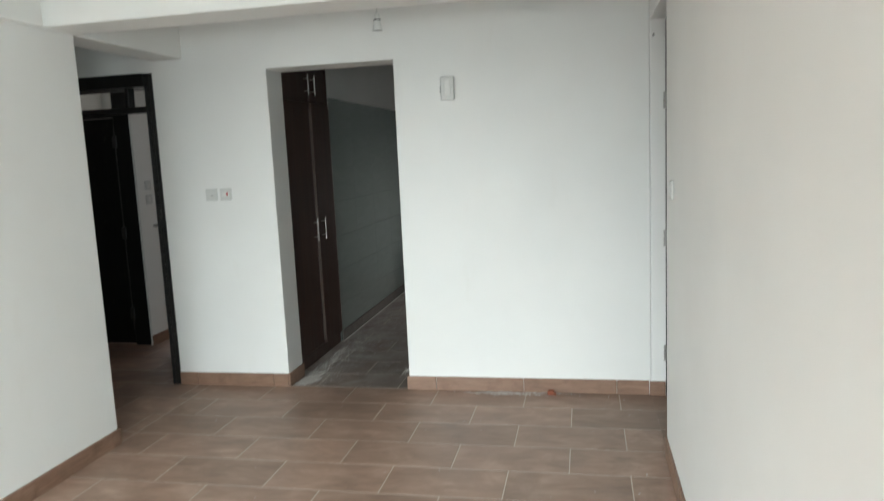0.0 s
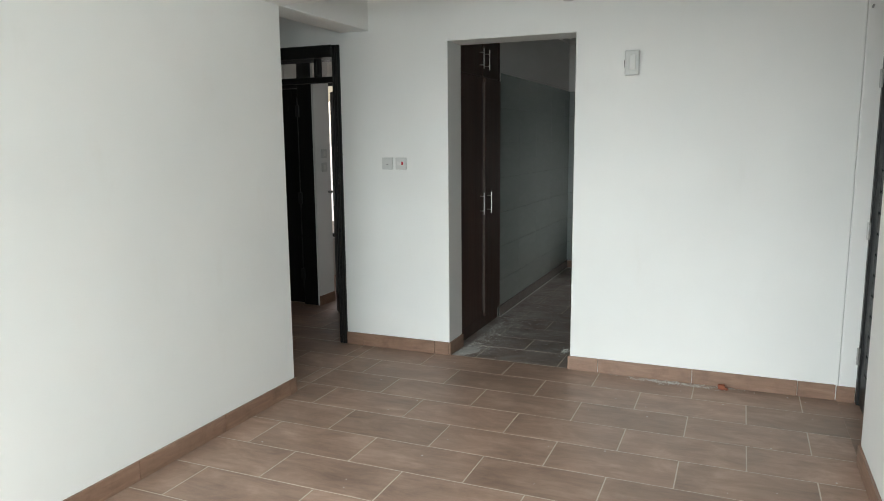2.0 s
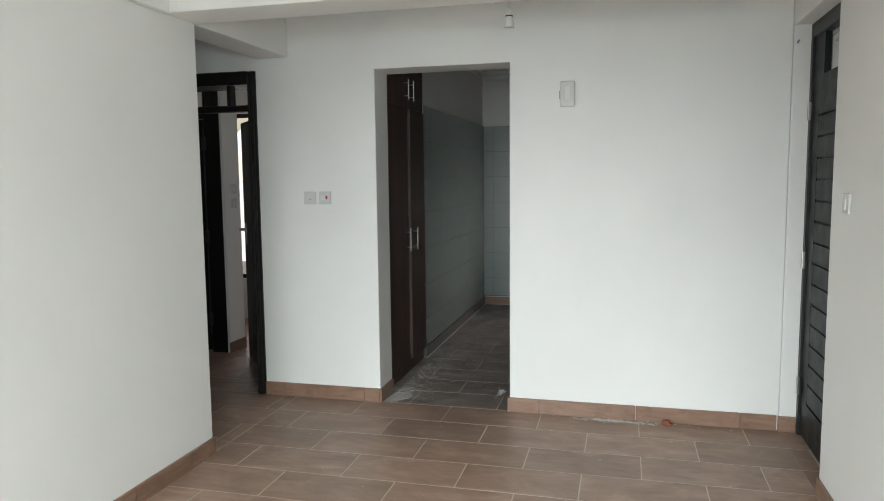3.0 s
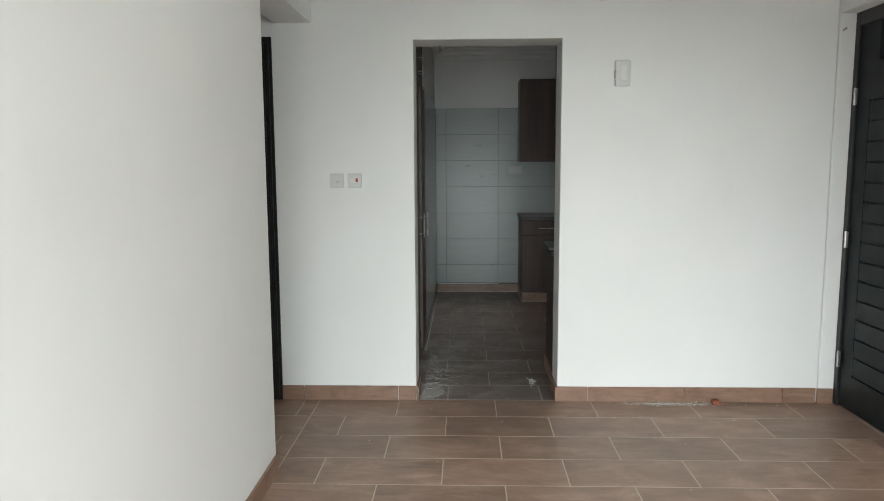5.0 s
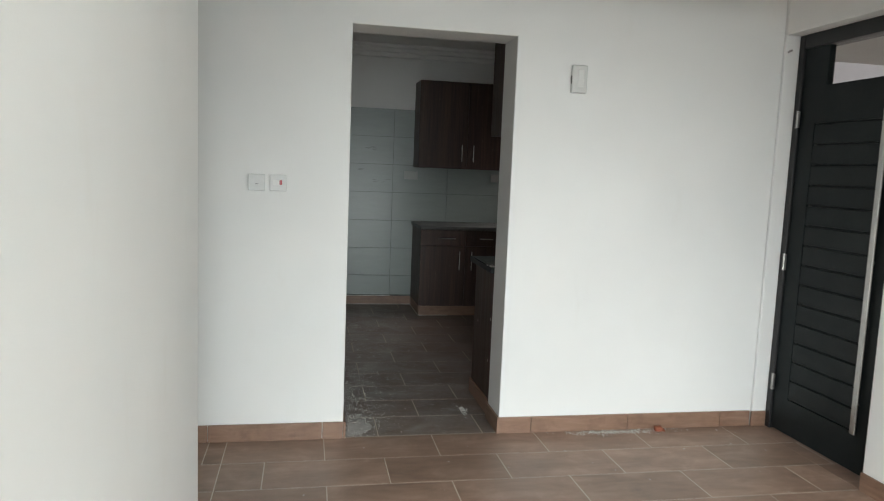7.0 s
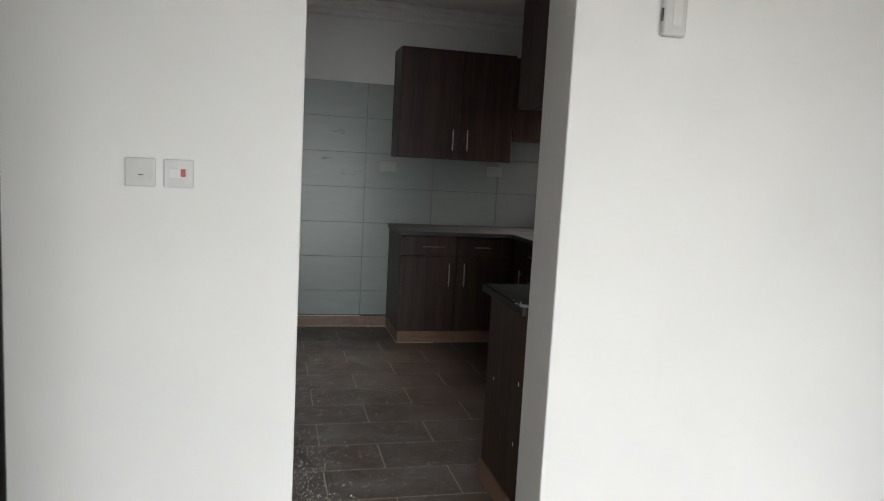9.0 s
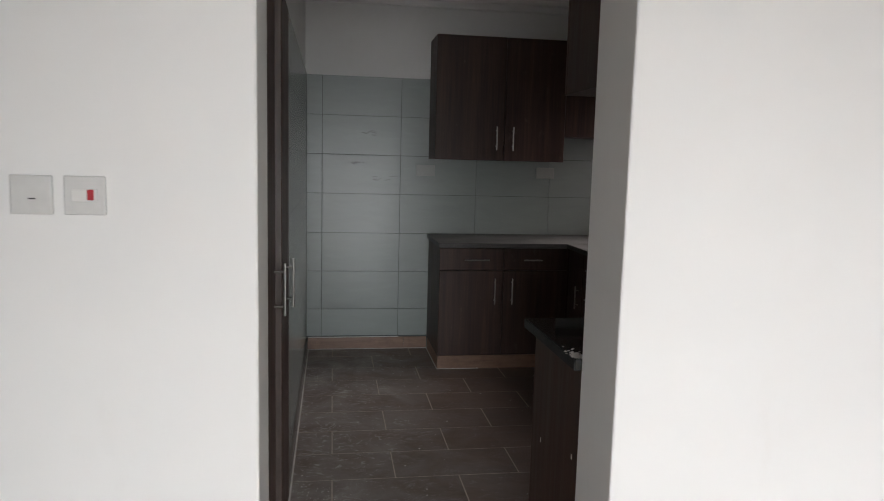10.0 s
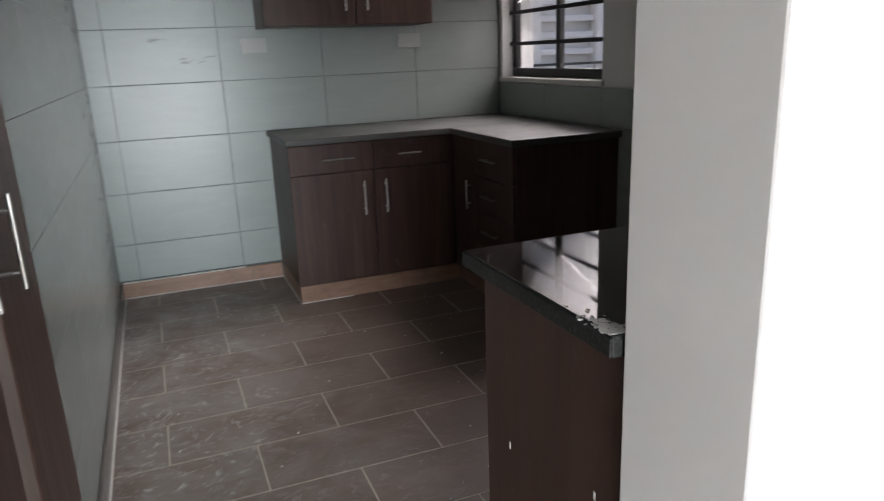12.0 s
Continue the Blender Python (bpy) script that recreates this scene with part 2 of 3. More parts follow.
# darker grey than the other plates, for the kitchen sockets
plastic_mid_grey = make_plastic("mid_grey_plastic", (0.36, 0.36, 0.345))
plastic_dark = make_plastic("dark_plastic", (0.05, 0.05, 0.05))
neon_red = make_plastic("red_neon_lens", (0.42, 0.012, 0.02))


def make_glass(name, tint):
    m, nt, b = material(name, tint, 0.02)
    b.inputs["Transmission Weight"].default_value = 1.0
    b.inputs["IOR"].default_value = 1.45
    return m


glass = make_glass("window_glass", (0.95, 0.97, 0.96))


def make_outside():
    m, nt, b = material("pale_render_outside", (0.75, 0.74, 0.72), 0.85)
    f = noise_tex(nt, coords(nt), 1.5, 5)
    nt.links.new(ramp(nt, f, (0.3, (0.56, 0.56, 0.55)), (0.7, (0.68, 0.68, 0.67))), b.inputs["Base Color"])
    return m


outside_render = make_outside()
outside_ground = make_grout("dry_outside_ground", (0.40, 0.36, 0.30))

# ---- mesh helpers ----
ORIGIN = {}


def box(bm, x0, x1, y0, y1, z0, z1, bevel=0.0, seg=1):
    r = bmesh.ops.create_cube(bm, size=1, matrix=Matrix.Translation(((x0 + x1) / 2, (y0 + y1) / 2, (z0 + z1) / 2))
                              @ Matrix.Diagonal((abs(x1 - x0), abs(y1 - y0), abs(z1 - z0), 1)))
    if bevel:
        edges = list({e for v in r["verts"] for e in v.link_edges})
        bmesh.ops.bevel(bm, geom=edges, offset=bevel, segments=seg, affect="EDGES", profile=0.5)
    return bm


def boxes(*rows, bevel=0.0, seg=1):
    bm = bmesh.new()
    for r in rows:
        box(bm, *r, bevel=bevel, seg=seg)
    return bm


def rod(bm, a, b, radius, sides=10):
    a, b = Vector(a), Vector(b)
    m = Matrix.Translation((a + b) / 2) @ (b - a).to_track_quat("Z", "Y").to_matrix().to_4x4()
    bmesh.ops.create_cone(bm, cap_ends=True, segments=sides, radius1=radius, radius2=radius, depth=(b - a).length, matrix=m)
    return bm


def cone(bm, x, y, z0, z1, r0, r1, sides=20):
    bmesh.ops.create_cone(bm, cap_ends=True, segments=sides, radius1=r0, radius2=r1, depth=z1 - z0, matrix=Matrix.Translation((x, y, (z0 + z1) / 2)))
    return bm


def part(name, bm, mat, parent=None, label=""):
    """One mesh object from a bmesh in plan units, under a thing or a part."""
    for v in bm.verts:
        v.co *= U
    lo = Vector([min(v.co[i] for v in bm.verts) for i in range(3)])
    hi = Vector([max(v.co[i] for v in bm.verts) for i in range(3)])
    base = Vector(((lo.x + hi.x) / 2, (lo.y + hi.y) / 2, lo.z))
    for v in bm.verts:
        v.co -= base
    me = bpy.data.meshes.new(name)
    bm.to_mesh(me)
    bm.free()
    me.materials.append(mat)
    ob = new(name, me)
    ob.location = base
    ORIGIN[ob] = base
    if parent:
        ob.parent = parent
        ob.location = base - ORIGIN[parent]
    return tagged(ob, label) if label else ob


def thing(name, at, label, category, group="", kind=""):
    ob = new(name)
    ob.empty_display_size = 0.1
    ob.location = Vector(at) * U
    ORIGIN[ob] = Vector(at) * U
    return tagged(ob, label, category, group, kind)


def solid(cells, bevel=0.006):
    """A clean solid from boxes of a shared grid: inner faces removed, outer edges rounded."""
    bm = boxes(*cells)
    bmesh.ops.remove_doubles(bm, verts=bm.verts, dist=1e-5)
    seen = {}
    for f in bm.faces:
        seen.setdefault(tuple(round(c, 4) for c in f.calc_center_median()), []).append(f)
    bmesh.ops.delete(bm, geom=[f for fs in seen.values() if len(fs) > 1 for f in fs], context="FACES_ONLY")
    bmesh.ops.dissolve_limit(bm, angle_limit=0.01, verts=bm.verts, edges=bm.edges)
    sharp = [e for e in bm.edges if len(e.link_faces) == 2 and e.calc_face_angle(0) > 0.5]
    if bevel:
        bmesh.ops.bevel(bm, geom=sharp, offset=bevel, segments=2, affect="EDGES", profile=0.5)
    return bm


def wall_x(y0, y1, xs, zs, holes):
    """Grid cells of a wall along x; holes are the cells (i, j) left open."""
    return [(xs[i], xs[i + 1], y0, y1, zs[j], zs[j + 1]) for i in range(len(xs) - 1) for j in range(len(zs) - 1) if (i, j) not in holes]


def wall_y(x0, x1, ys, zs, holes):
    return [(x0, x1, ys[i], ys[i + 1], zs[j], zs[j + 1]) for i in range(len(ys) - 1) for j in range(len(zs) - 1) if (i, j) not in holes]


def structure(name, bm, mat, label, category="wall"):
    return tagged(part(name, bm, mat), label, category, kind="structure")


# ---- large structure ----
H = 2.62
XL, XR, YN, YK = -2.434, 0.50, 4.10, 4.34
OL, OR, OH = -1.857, -1.02, 2.10
DL, DR, DH = -3.56, -2.668, 2.125
EY0, EY1, EH = 3.25, YN - 0.012, 2.215
WX0, WX1, WH = -4.45, -0.35, 2.12
WY = 0.60
wall_north = structure("wall_north", solid(wall_x(YN, YK, (-4.75, DL, DR, OL, OR, XR), (0, OH, DH, H), {(1, 0), (1, 1), (3, 0)})), wall_paint,
                       "white plastered partition wall with a kitchen opening")
structure("wall_pier", solid([(XR + 0.001, 0.75, YN - 0.012, YK, 0, H)]), wall_paint, "white plastered pier beside the entrance door")
wall_west = structure("wall_west", solid(wall_y(-2.65, XL, (WY, 3.09, YN), (0, 2.2, H), {(1, 0)})), wall_paint, "white plastered side wall ending at a lobby")
beam = structure("beam", boxes((XL, XR, 2.84, 3.09, 2.2, H), bevel=0.006, seg=2), wall_paint, "white plastered beam below the ceiling", "beam")
structure("beam_side", boxes((XL, XL + 0.035, WY, 2.84, 2.2, H), bevel=0.004), wall_paint, "white plastered band along the wall top", "beam")
wall_east = structure("wall_east", solid(wall_y(XR, 0.75, (-2.2, -1.85, -0.25, EY0, EY1), (0, 0.9, 2.05, EH, H), {(1, 1), (3, 0), (3, 1), (3, 2)})), wall_paint, "white plastered side wall with the entrance door")
wall_south = structure("wall_south", solid(wall_x(-2.4, -2.2, (-4.85, WX0, WX1, 0.75), (0, WH, H), {(1, 0)})), wall_paint, "white plastered wall with the balcony door")
# unseen bay, added so that light from the west reaches the opening's right reveal
structure("wall_dining_north", solid([(-4.85, -2.652, WY, WY + 0.2, 0, H)]), wall_paint, "white plastered wall of an added, unseen side bay")
structure("wall_dining_west", solid([(-4.85, -4.65, -2.198, WY - 0.002, 0, H)]), wall_paint, "white plastered end wall of an added, unseen side bay")
KW, KE, KN = -1.892, 0.50, 7.749
structure("wall_kitchen_west", boxes((-2.5, KW, 5.24, KN, 0, H), (-2.5, -2.46, YK, 5.24, 0, H)), wall_paint, "white plastered kitchen side wall")
structure("wall_kitchen_north", boxes((-2.5, KE + 0.22, KN, KN + 0.2, 0, H)), wall_paint, "white plastered kitchen end wall")
KWY0, KWY1, KWZ0, KWZ1 = 6.62, 7.70, 1.10, 2.06
structure("wall_kitchen_east", boxes((KE, KE + 0.22, YK, KWY0, 0, H), (KE, KE + 0.22, KWY1, KN, 0, H), (KE, KE + 0.22, KWY0, KWY1, 0, KWZ0),
          (KE, KE + 0.22, KWY0, KWY1, KWZ1, H)), wall_paint, "white plastered kitchen window wall")
# lobby and the hall behind its door
structure("wall_lobby_south", boxes((-4.75, -2.65, 2.4, 2.6, 0, H)), wall_paint, "white plastered lobby wall")
structure("wall_lobby_west", boxes((-4.95, -4.75, 2.4, 5.4, 0, H)), wall_paint, "white plastered lobby end wall")
HX = -3.51
structure("wall_hall", boxes((-4.75, -4.42, 5.10, 5.30, 0, H), (-4.42, HX - 0.02, 5.10, 5.30, 2.26, H), (HX - 0.02, HX, 5.055, 5.30, 0, H)), wall_paint, "white plastered hall wall beside a black door")
structure("wall_hall_north", solid(wall_x(6.4, 6.6, (-4.75, -4.6, -3.2, -2.5), (0, 0.42, 2.1, H), {(1, 1)})), wall_paint, "white plastered hall end wall with a window")
structure("wall_hall_west", boxes((-4.95, -4.75, 5.4, 6.6, 0, H)), wall_paint, "white plastered back wall")
structure("ceiling", boxes((-5.0, 0.8, -2.4, 8.0, H, H + 0.15)), ceiling_paint, "white painted ceiling", "ceiling")


def cornice(name, x0, x1, y0, y1):
    rows = [(x0, x1, y1 - d, y1, z, H) for d, z in ((0.03, 2.50), (0.07, 2.545), (0.12, 2.585))]
    return structure(name, boxes(*rows, bevel=0.006), ceiling_paint, "white moulded plaster cornice below the kitchen ceiling", "cornice")


cornice("cornice", KW, KE, 7.5, KN)
structure("cornice_side", boxes(*[(KW, KW + d, 5.24, 7.58, z, H) for d, z in ((0.03, 2.50), (0.07, 2.545), (0.12, 2.585))], bevel=0.006), ceiling_paint,
          "white moulded plaster cornice along the kitchen wall", "cornice")

floor = structure("floor", boxes((-5.0, 0.8, -2.4, 8.0, -0.15, -0.0005)), grout, "brown rectangular floor tiles with pale joints", "floor")
ground = structure("ground", boxes((-400, 400, -400, 400, -0.40, -0.3)), outside_ground, "dry pale ground outside", "ground")
structure("backdrop_wall", boxes((3.2, 3.4, -2, 9.6, -0.3, 4.5)), outside_render, "pale rendered neighbouring wall outside the windows", "wall")

block = thing("neighbour_building", (4.5, 12.6, -0.3), "pale rendered neighbouring building with a white pilaster", "building", kind="structure")
part("wall", boxes((1.5, 9.0, 12.5, 12.8, -0.3, 7.0)), outside_render, block)
part("pilaster", boxes((3.17, 3.42, 12.30, 12.498, -0.3, 7.0), bevel=0.01), plaster, block, "white pilaster")
part("pilaster", boxes((4.30, 4.55, 12.30, 12.498, -0.3, 7.0), bevel=0.01), plaster, block, "white pilaster")
for k in range(9):
    part("ledge", boxes((3.43, 4.29, 12.36, 12.498, 0.72 + 0.22 * k, 0.80 + 0.22 * k), bevel=0.006), outside_render, block)
part("railing", boxes((3.25, 4.6, 12.20, 12.235, 1.02, 1.055), (3.25, 4.6, 12.20, 12.235, 0.88, 0.90)), black_frame, block, "dark steel railing")

# ---- openings: windows and doors ----
win = thing("window_1", (-2.4, -2.3, 0), "black framed sliding balcony door with clear panes", "window", kind="structure")
part("window_frame", boxes((WX0, WX1, -2.34, -2.28, 0, 0.05), (WX0, WX1, -2.34, -2.28, WH - 0.05, WH), (WX0, WX0 + 0.05, -2.34, -2.28, 0.05, WH - 0.05),
     (WX1 - 0.05, WX1, -2.34, -2.28, 0.05, WH - 0.05), (-2.43, -2.37, -2.34, -2.28, 0.05, WH - 0.05), bevel=0.004), black_frame, win)
for x0, x1 in ((WX0 + 0.05, -2.43), (-2.37, WX1 - 0.05)):
    p = part("pane", boxes((x0, x1, -2.315, -2.309, 0.05, WH - 0.05)), glass, win)
    p.visible_shadow = False

# window added out of view as an opening for the side fill lamp
swin = thing("added_window", (0.64, -1.05, 0.9), "added unseen black framed side window with clear panes", "window", kind="structure")
part("window_frame", boxes((0.62, 0.66, -1.85, -0.25, 0.9, 0.95), (0.62, 0.66, -1.85, -0.25, 2.0, 2.05), (0.62, 0.66, -1.85, -1.80, 0.95, 2.0), (0.62, 0.66, -0.30, -0.25, 0.95, 2.0),
     (0.62, 0.66, -1.07, -1.03, 0.95, 2.0), bevel=0.004), black_frame, swin)
for y0, y1 in ((-1.80, -1.07), (-1.03, -0.30)):
    p = part("pane", boxes((0.637, 0.643, y0, y1, 0.95, 2.0)), glass, swin)
    p.visible_shadow = False

kwin = thing("window_2", (KE + 0.1, 7.16, KWZ0), "black framed kitchen window with horizontal security bars", "window", kind="structure")
fx0, fx1 = KE + 0.07, KE + 0.11
part("window_frame", boxes((fx0, fx1, KWY0, KWY1, KWZ0, KWZ0 + 0.05), (fx0, fx1, KWY0, KWY1, KWZ1 - 0.05, KWZ1), (fx0, fx1, KWY0, KWY0 + 0.05, KWZ0 + 0.05, KWZ1 - 0.05),
     (fx0, fx1, KWY1 - 0.05, KWY1, KWZ0 + 0.05, KWZ1 - 0.05), (fx0, fx1, 7.14, 7.18, KWZ0 + 0.05, KWZ1 - 0.05), bevel=0.004), black_frame, kwin)
for y0, y1 in ((KWY0 + 0.05, 7.14), (7.18, KWY1 - 0.05)):
    p = part("pane", boxes((fx0 + 0.015, fx0 + 0.02, y0, y1, KWZ0 + 0.05, KWZ1 - 0.05)), glass, kwin)
    p.visible_shadow = False
for k in range(4):
    z = KWZ0 + 0.195 + k * 0.183
    part("security_bar", boxes((KE + 0.05, KE + 0.068, KWY0, KWY1, z - 0.011, z + 0.011), bevel=0.002), black_frame, kwin)
part("window_sill", boxes((KE - 0.02, KE + 0.07, KWY0 - 0.02, KWY1 + 0.02, KWZ0 - 0.03, KWZ0), bevel=0.004), plaster, kwin, "pale plastered sill")

hwin = thing("window_3", (-3.9, 6.5, 0.42), "bright hall window with a dark frame", "window", kind="structure")
part("window_frame", boxes((-4.6, -4.56, 6.45, 6.5, 0.42, 2.1), (-3.24, -3.2, 6.45, 6.5, 0.42, 2.1), (-4.56, -3.24, 6.45, 6.5, 0.42, 0.46), (-4.56, -3.24, 6.45, 6.5, 2.06, 2.1)), black_frame, hwin)
p = part("pane", boxes((-4.56, -3.24, 6.47, 6.476, 0.46, 2.06)), glass, hwin)
p.visible_shadow = False


def hinge(x, y, z, parent, dx=0.0, dy=0.011):
    bm = boxes((x - 0.004 - dx, x + 0.004 + dx, y - dy, y + dy, z - 0.045, z + 0.045))
    rod(bm, (x - 0.006, y, z - 0.047), (x - 0.006, y, z + 0.047), 0.006, 8)
    return part("hinge", bm, steel, parent, "steel butt hinge")


# entrance door: closed charcoal leaf with grooves, a long steel pull and a glazed transom
EX = 0.585
door = thing("door_1", (EX, 3.67, 0), "charcoal panelled entrance door with long steel pull handle", "door", kind="structure")
part("frame", boxes((EX, EX + 0.10, EY0, EY0 + 0.05, 0, EH), (EX, EX + 0.10, EY1 - 0.045, EY1, 0, EH), (EX, EX + 0.10, EY0 + 0.05, EY1 - 0.045, EH - 0.075, EH),
     bevel=0.004), black_frame, door)
LY0, LY1 = EY0 + 0.052, EY1 - 0.047
leaf_top = EH - 0.078
gz = [0.21 + 0.1085 * k for k in range(15)]
bm = boxes((EX + 0.012, EX + 0.05, LY0, LY0 + 0.15, 0.012, 1.93), (EX + 0.012, EX + 0.05, 3.925, LY1, 0.012, 1.93), (EX + 0.012, EX + 0.05, LY0 + 0.15, 3.925, 0.012, gz[0] - 0.005),
           (EX + 0.012, EX + 0.05, LY0 + 0.15, 3.925, gz[-1] + 0.005, 1.93),
           (EX + 0.012, EX + 0.05, LY0, LY0 + 0.04, 1.93, leaf_top), (EX + 0.012, EX + 0.05, 3.86, LY1, 1.93, leaf_top))
leaf = part("leaf", bm, door_paint, door)
part("groove_backing", boxes((EX + 0.026, EX + 0.05, LY0 + 0.15, 3.925, gz[0] - 0.005, gz[-1] + 0.005)), door_paint, leaf, "recessed grooves")
# black strips set into the groove ends in place of the recess shade
for z in gz:
    part("groove_end", boxes((EX + 0.0195, EX + 0.0265, 3.902, 3.9225, z - 0.005, z + 0.005)), black_frame, leaf, "black strip for the shade in a groove end")
for z0, z1 in zip(gz[:-1], gz[1:]):
    part("panel", boxes((EX + 0.012, EX + 0.026, LY0 + 0.152, 3.923, z0 + 0.0045, z1 - 0.0045), bevel=0.003), door_paint, leaf)
bm = boxes((EX - 0.012, EX + 0.0, 3.405, 3.44, 0.20, 1.90), bevel=0.004)
for z in (0.35, 1.05, 1.75):
    rod(bm, (EX - 0.002, 3.422, z), (EX + 0.013, 3.422, z), 0.008)
part("pull_handle", bm, steel, leaf, "long flat brushed steel pull")
p = part("transom_pane", boxes((EX + 0.028, EX + 0.034, LY0 + 0.04, 3.86, 1.93, leaf_top)), glass, door)
p.visible_shadow = False
for z in (0.28, 0.97, 1.76):
    hinge(EX - 0.004, EY1 - 0.05, z, door)
part("lobby_slab", boxes((0.76, 2.2, 2.6, 4.9, 2.25, 2.35)), outside_render, door, "pale slab over the entrance landing")

# black framed inner door to the hall, leaf open against its jamb
idoor = thing("door_2", (-3.1, YN + 0.05, 0), "black timber door frame with glazed transom, leaf open", "door", kind="structure")
fy0, fy1 = YN - 0.012, YK + 0.012
part("jamb", boxes((DR - 0.055, DR + 0.004, fy0, fy1, 0, DH), (DR - 0.046, DR - 0.038, fy0 - 0.006, fy0 + 0.004, 0, DH - 0.03), (DR - 0.026, DR - 0.012, fy0 - 0.008, fy0 + 0.004, 0, DH - 0.01),
     bevel=0.003), black_wood, idoor, "black timber jamb with moulded ribs")
part("jamb", boxes((DL - 0.004, DL + 0.055, fy0, fy1, 0, DH), bevel=0.006), black_wood, idoor)
part("head", boxes((DL + 0.055, DR - 0.055, fy0, fy1, DH - 0.08, DH + 0.004), bevel=0.006), black_wood, idoor)
part("transom_bar", boxes((DL + 0.055, DR - 0.055, fy0 + 0.02, fy0 + 0.09, 1.875, 1.915), bevel=0.005), black_wood, idoor)
part("transom_mullion", boxes((-2.885, -2.855, fy0 + 0.02, fy0 + 0.09, 1.915, DH - 0.08), bevel=0.005), black_wood, idoor)
for x0, x1 in ((DL + 0.055, -2.885), (-2.855, DR - 0.055)):
    p = part("transom_pane", boxes((x0, x1, fy0 + 0.05, fy0 + 0.055, 1.915, DH - 0.08)), glass, idoor)
    p.visible_shadow = False


def swung(bm, degrees):
    """Turns the leaf about its hinge line."""
    bmesh.ops.rotate(bm, verts=bm.verts, cent=(DR - 0.06, YK + 0.03, 0), matrix=Matrix.Rotation(radians(degrees), 3, "Z"))
    return bm


OPEN = 41
ileaf = part("leaf", swung(boxes((DR - 0.098, DR - 0.058, YK + 0.03, YK + 0.80, 0.01, 1.87), bevel=0.003), OPEN), black_wood, idoor)
bm = boxes((DR - 0.106, DR - 0.098, YK + 0.70, YK + 0.74, 0.93, 1.10), bevel=0.003)
rod(bm, (DR - 0.10, YK + 0.72, 1.05), (DR - 0.15, YK + 0.72, 1.05), 0.009)
rod(bm, (DR - 0.145, YK + 0.725, 1.05), (DR - 0.145, YK + 0.60, 1.05), 0.008)
part("lever_handle", swung(bm, OPEN), steel, ileaf, "steel lever handle")

bdoor = thing("door_3", (-3.95, 5.1, 0), "closed black timber bedroom door with steel hinges", "door", kind="structure")
part("jamb", boxes((-3.68, HX - 0.022, 5.06, 5.24, 0, 2.26), bevel=0.005), black_wood, bdoor)
part("jamb", boxes((-4.42, -4.36, 5.06, 5.24, 0, 2.26), bevel=0.005), black_wood, bdoor)
part("head", boxes((-4.36, -3.68, 5.06, 5.24, 2.18, 2.26), bevel=0.005), black_wood, bdoor)
part("transom_bar", boxes((-4.36, -3.68, 5.08, 5.2, 1.93, 2.0), bevel=0.005), black_wood, bdoor)
p = part("transom_pane", boxes((-4.36, -3.72, 5.13, 5.136, 2.0, 2.18)), glass, bdoor)
p.visible_shadow = False
part("leaf", boxes((-4.358, -3.694, 5.085, 5.125, 0.01, 1.925), bevel=0.003), black_wood, bdoor)
part("hinge_pin", rod(bmesh.new(), (-3.692, 5.074, 0.15), (-3.692, 5.074, 1.85), 0.0035, 8), dull_steel, bdoor, "thin steel bolt rod")
for z in (0.28, 0.97, 1.73):
    part("hinge", boxes((-3.70, -3.66, 5.050, 5.088, z - 0.05, z + 0.05), bevel=0.003), dull_steel, bdoor, "steel butt hinge")

# ---- kitchen cabinets ----
def bar_handle(a, b, out, parent, radius=0.005):
    """A round steel bar from a to b on two posts; out points from the bar to the door."""
    a, b, out = Vector(a), Vector(b), Vector(out)
    bm = rod(bmesh.new(), a, b, radius, 10)
    d = (b - a).normalized() * 0.028
    for q in (a + d, b - d):
        rod(bm, q, q + out, radius * 0.8, 8)
    return part("handle", bm, steel, parent, "brushed steel bar handle")


tall = thing("tall_cabinet", (-2.15, 4.79, 0), "dark walnut full height larder cabinet built into the wall", "cabinet")
TX, TY0, TY1 = -1.877, 4.347, 5.236
part("body", boxes((-2.45, TX - 0.02, TY0, TY1, 0.09, 2.6)), dark_wood, tall)
part("plinth", boxes((-2.44, TX - 0.012, TY0 + 0.002, TY1 - 0.002, 0.0, 0.09)), dark_wood, tall)
part("end_strip", boxes((TX - 0.02, TX + 0.004, TY1 - 0.03, TY1, 0.09, 2.6), bevel=0.003), dark_wood, tall)
SPL = 4.835
for z0, z1, k in ((0.10, 1.925, 0), (1.935, 2.58, 1)):
    for side, y0, y1 in ((0, TY0 + 0.004, SPL - 0.006), (1, SPL + 0.006, TY1 - 0.034)):
        proud = 0.020 if side and not k else 0.0
        d = part("door", boxes((TX - 0.018 + proud, TX + proud, y0, y1, z0, z1), bevel=0.002), dark_wood, tall)
        hy, h0, h1 = ((4.78, 0.906, 1.0725), (4.89, 0.9105, 1.0725))[side] if not k else ((4.775, 1.985, 2.13), (4.90, 1.985, 2.13))[side]
        bar_handle((TX + proud + 0.033, hy, h0), (TX + proud + 0.033, hy, h1), (-0.034, 0, 0), d)
        if proud:
            part("edge_strip", boxes((TX - 0.007, TX + proud - 0.003, y0 - 0.0025, y0 + 0.004, z0 + 0.03, z1 - 0.03)), edge_wood, d, "pale unfinished door edge")

BX = -0.07
base1 = thing("base_cabinet", (-0.6, 7.445, 0), "dark walnut base cabinet with two drawers and two doors", "cabinet", "kitchen base units")
BZ0, BZ1 = 0.09, 0.838
part("body", boxes((-0.985, BX - 0.004, 7.185, 7.730, BZ0, BZ1)), dark_wood, base1)
